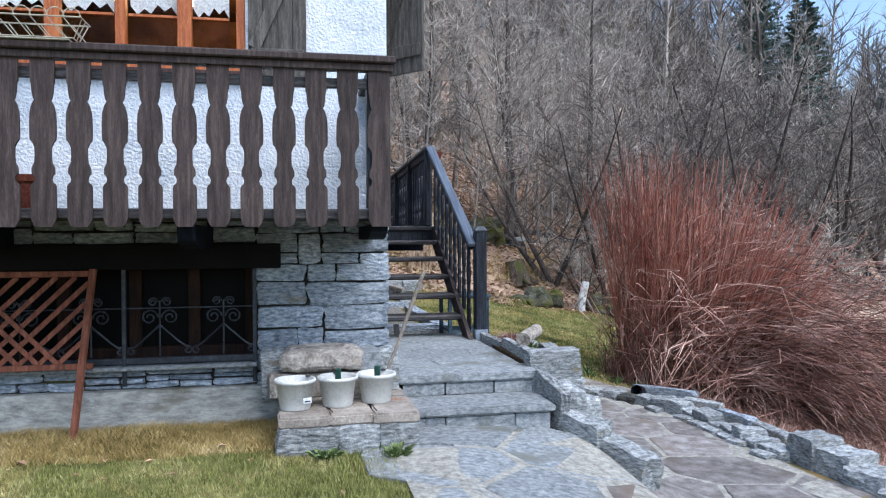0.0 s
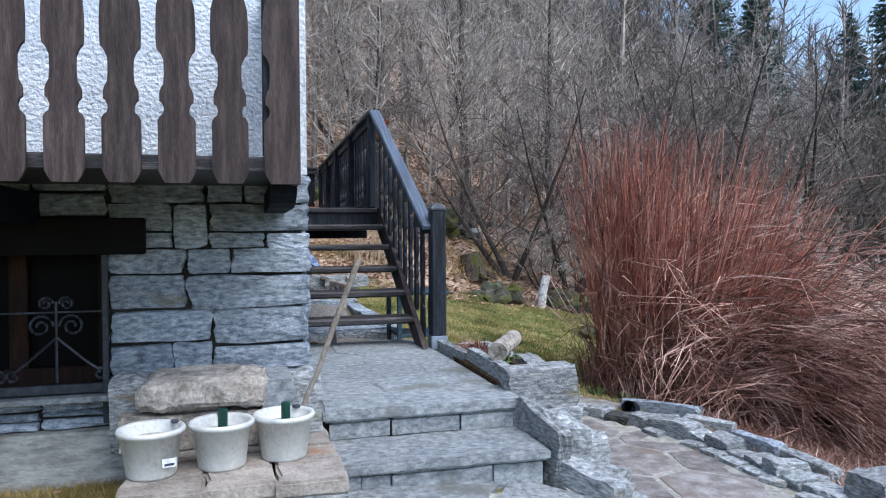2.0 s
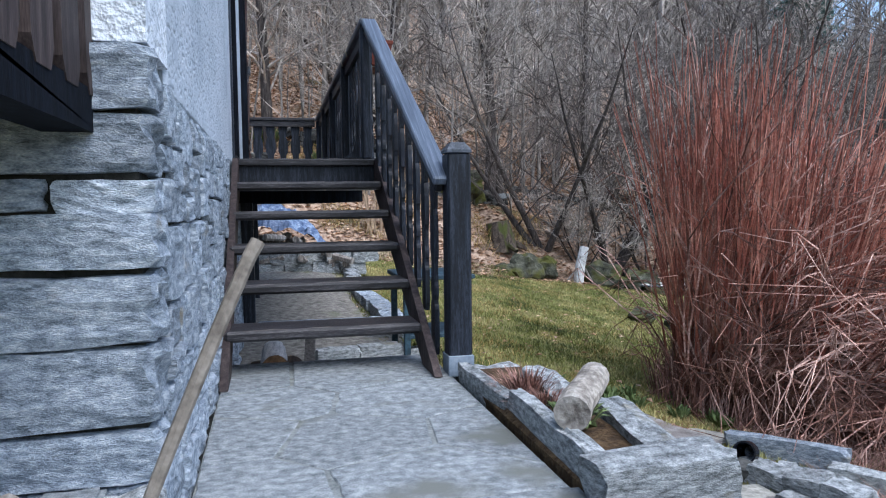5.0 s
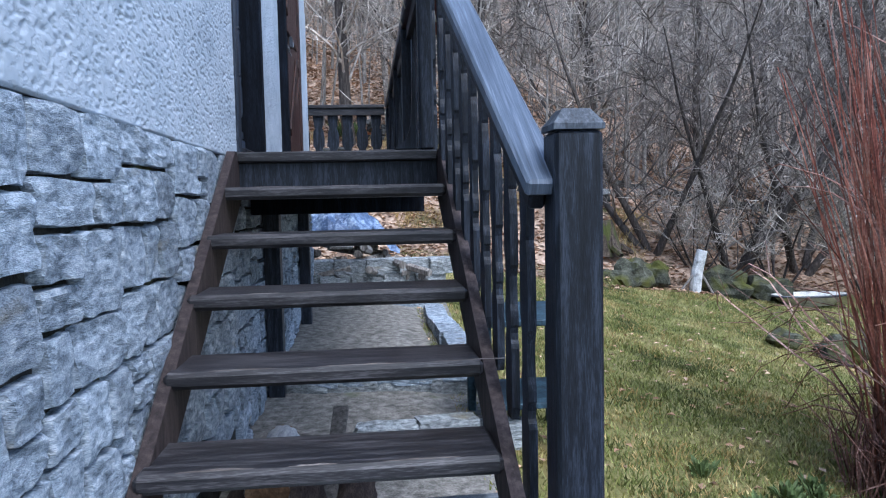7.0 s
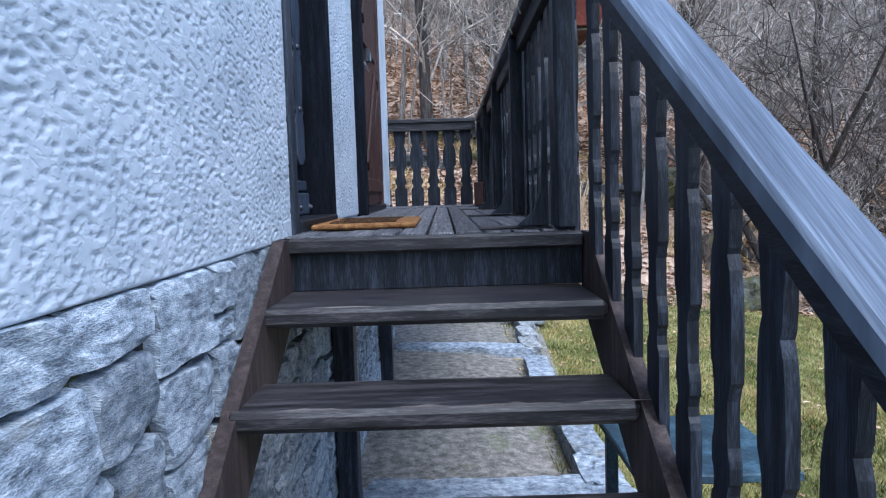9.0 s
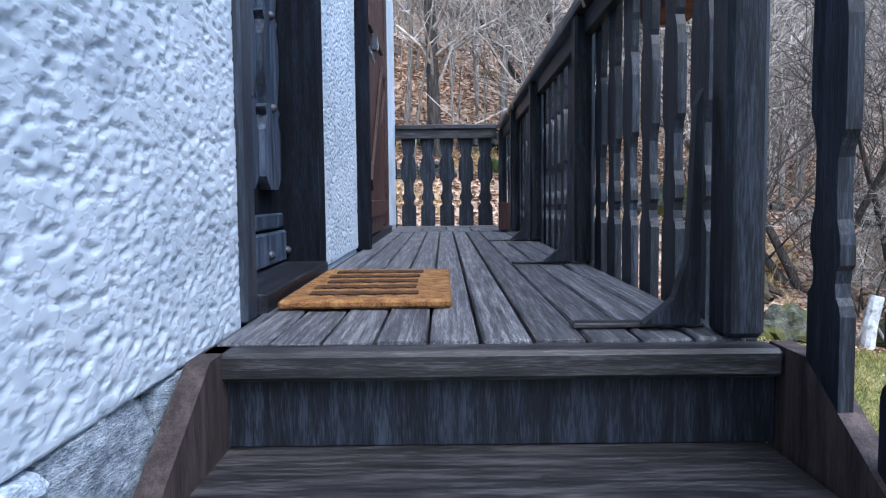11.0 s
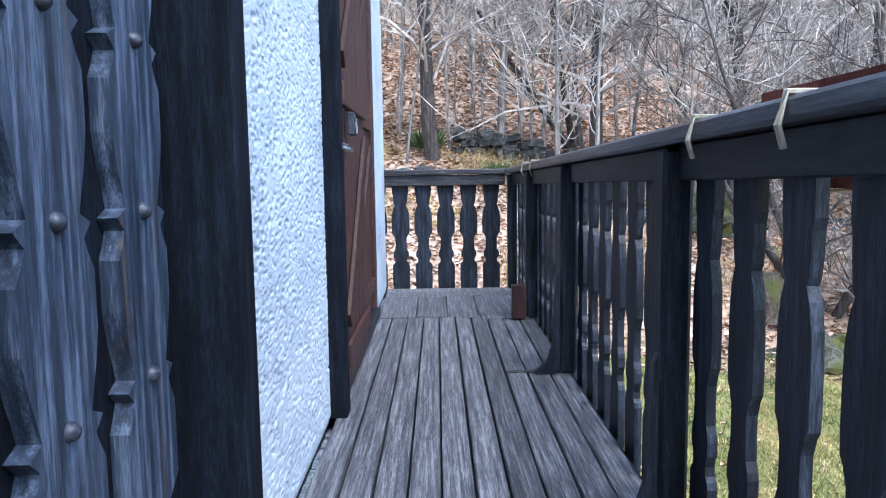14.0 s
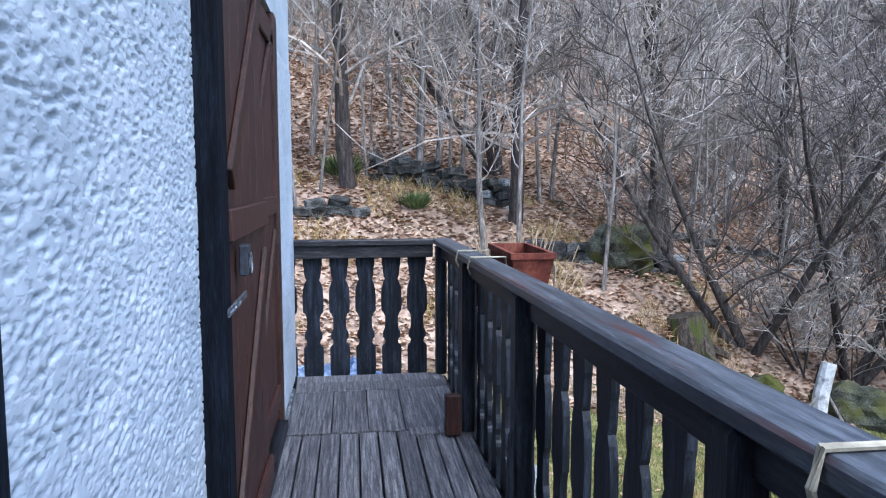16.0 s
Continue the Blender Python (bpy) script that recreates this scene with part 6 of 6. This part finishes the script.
blades("lawn_grass", 150000, (-3.4, 1.3, 1.6, 5.4), lambda x, y: free(x, y) and y > 2.1 + 0.5 * noise.noise((x * 1.3, 3, 5)) and x > -3.0 + 0.5 * noise.noise((y * 1.3, 7, 5)), 0.015, 0.05, M_BLADE, 1, "short green lawn grass in front of the house")
blades("lawn_grass_dry", 26000, (-3.2, 0.0, 4.55, 5.42), free, 0.03, 0.09, M_DRY, 2, "dry straw-coloured grass along the wall", 1.2)
blades("lawn_grass", 200000, (1.9, 11, 7.2, 19.5), free, 0.02, 0.07, M_BLADE, 3, "short mossy lawn grass beside the stair", 0.8, 0.007)
blades("lawn_grass_dry", 80000, (1.9, 11, 7.2, 19.5), lambda x, y: free(x, y) and noise.noise((x * 1.1, y * 1.1, 21)) + 0.5 * noise.noise((x * 4, y * 4, 2)) > 0.05, 0.02, 0.075, M_DRY, 4, "pale dry grass in the lawn", 1.0, 0.006)


blades("slope_grass_dry", 30000, (4.3, 9.0, 3.5, 9.3), lambda x, y: x > kerb_x(y) + 0.3 and ((x - 6.2) / 2.8) ** 2 + ((y - 7.0) / 3.2) ** 2 + 0.5 * noise.noise((x * 1.2, y * 1.2, 31)) < 0.85, 0.05, 0.22, M_STRAW, 9, "matted dry brown grass on the slope below the bush", 1.4, 0.005)
blades("bank_grass", 14000, (-3, 8, 19.6, 25), lambda x, y: y > edge_y(x) and noise.noise((x * 0.8, y * 0.8, 4)) > 0.12, 0.12, 0.38, M_DRY, 5, "tufts of long dry grass on the bank", 0.9, 0.008)


def leaves(name, n, area, keep, material, seed, label, r0=0.03, r1=0.06):
    rnd = random.Random(seed)
    V, F = [], []
    for _ in range(n):
        x, y = rnd.uniform(area[0], area[1]), rnd.uniform(area[2], area[3])
        if not keep(x, y):
            continue
        z = ground_z(x, y) + rnd.uniform(0.004, 0.03)
        r, a = rnd.uniform(r0, r1), rnd.uniform(0, 6.28)
        c, s = math.cos(a) * r, math.sin(a) * r
        t1, t2 = rnd.uniform(-0.5, 0.5) * r, rnd.uniform(-0.5, 0.5) * r
        b = len(V)
        V += [(x - c, y - s, z), (x + s * 0.5, y - c * 0.5, z + abs(t1)), (x + c, y + s, z + t2 * 0.5), (x - s * 0.5, y + c * 0.5, z + abs(t2))]
        F += [(b, b + 1, b + 2), (b, b + 2, b + 3)]
    return tagged(part(name, (V, F), material), label, "fallen leaves", kind="stuff")


M_LEAF = mat("dry fallen leaf", ["6f5442", "a6876d", "d0b9a1"], 2, rough=0.8, bump=0, vary=0.55, coords="World", fine=9)
leaves("fallen_leaves", 70000, (-5, 16, 18.4, 36), lambda x, y: y > edge_y(x) - 0.5, M_LEAF, 6, "brown fallen leaves covering the bank", 0.04, 0.085)
leaves("fallen_leaves", 900, (1.9, 10, 7.5, 19), free, M_LEAF, 7, "scattered brown leaves on the lawn", 0.03, 0.05)
leaves("fallen_leaves", 60, (-3, 0.7, 3, 5.4), free, M_LEAF, 8, "scattered brown leaves on the lawn", 0.02, 0.04)


def weed(name, x, y, z, n, r, h, material, label, seed, thin=1.0):
    rnd = random.Random(seed)
    t = thing(name, label, "weed", at=(x, y, z))
    V, F = [], []
    for _ in range(n):
        a = rnd.uniform(0, 6.28)
        d = Vector((math.cos(a), math.sin(a), 0)) * rnd.uniform(0.1, 1) * r
        p = Vector((d.x * 0.4, d.y * 0.4, 0))
        e = Vector((d.x, d.y, h * rnd.uniform(0.3, 1)))
        w = Vector((-d.y, d.x, 0)).normalized() * rnd.uniform(0.008, 0.02) * thin
        m = p.lerp(e, 0.6) + Vector((0, 0, 0.02))
        b = len(V)
        V += [p, m + w, e, m - w]
        F.append((b, b + 1, b + 2, b + 3))
    part("foliage", (V, F), material, t)


M_WEED = mat("green weed leaf", ["3c4a29", "5b6b3f", "7f8d5d"], 4, rough=0.6, bump=0, vary=0.3)
weed("weed", 2.3, 4.78, ground_z(2.3, 4.78) + 0.06, 90, 0.13, 0.10, M_WEED, "small green weed growing from the curb", 1)
weed("weed", 0.2, 4.35, 0.07, 60, 0.14, 0.06, M_WEED, "flat green weed at the foot of the plinth", 2)
weed("weed", 0.62, 4.3, 0.07, 60, 0.12, 0.08, M_WEED, "flat green weed at the foot of the plinth", 3)
weed("dry_plant", 2.02, 6.6, 0.39, 420, 0.2, 0.13, M_STRAW, "dry brown plant remains in the stone planter", 4, 0.15)
weed("dry_plant", 2.0, 6.35, 0.39, 300, 0.18, 0.09, M_STRAW, "dry brown plant remains in the stone planter", 14, 0.15)
weed("fern", 2.3, 23.6, ground_z(2.3, 23.6), 120, 0.4, 0.4, M_WEED, "green fern at the foot of the dry-stone wall", 6, 2.0)
weed("fern", 0.9, 24.9, ground_z(0.9, 24.9), 160, 0.6, 0.5, M_WEED, "green fern on the wooded bank", 7, 2.0)
weed("dry_plant", 2.05, 6.15, 0.40, 90, 0.14, 0.08, M_WEED, "green and brown leaves in the stone planter", 5)
for i in range(12):
    x, y = rb.uniform(3.2, 4.6), rb.uniform(8.7, 9.6)
    weed("weed", x, y, ground_z(x, y), 40, 0.13, 0.12, M_WEED, "low green leaves beside the path", 20 + i)
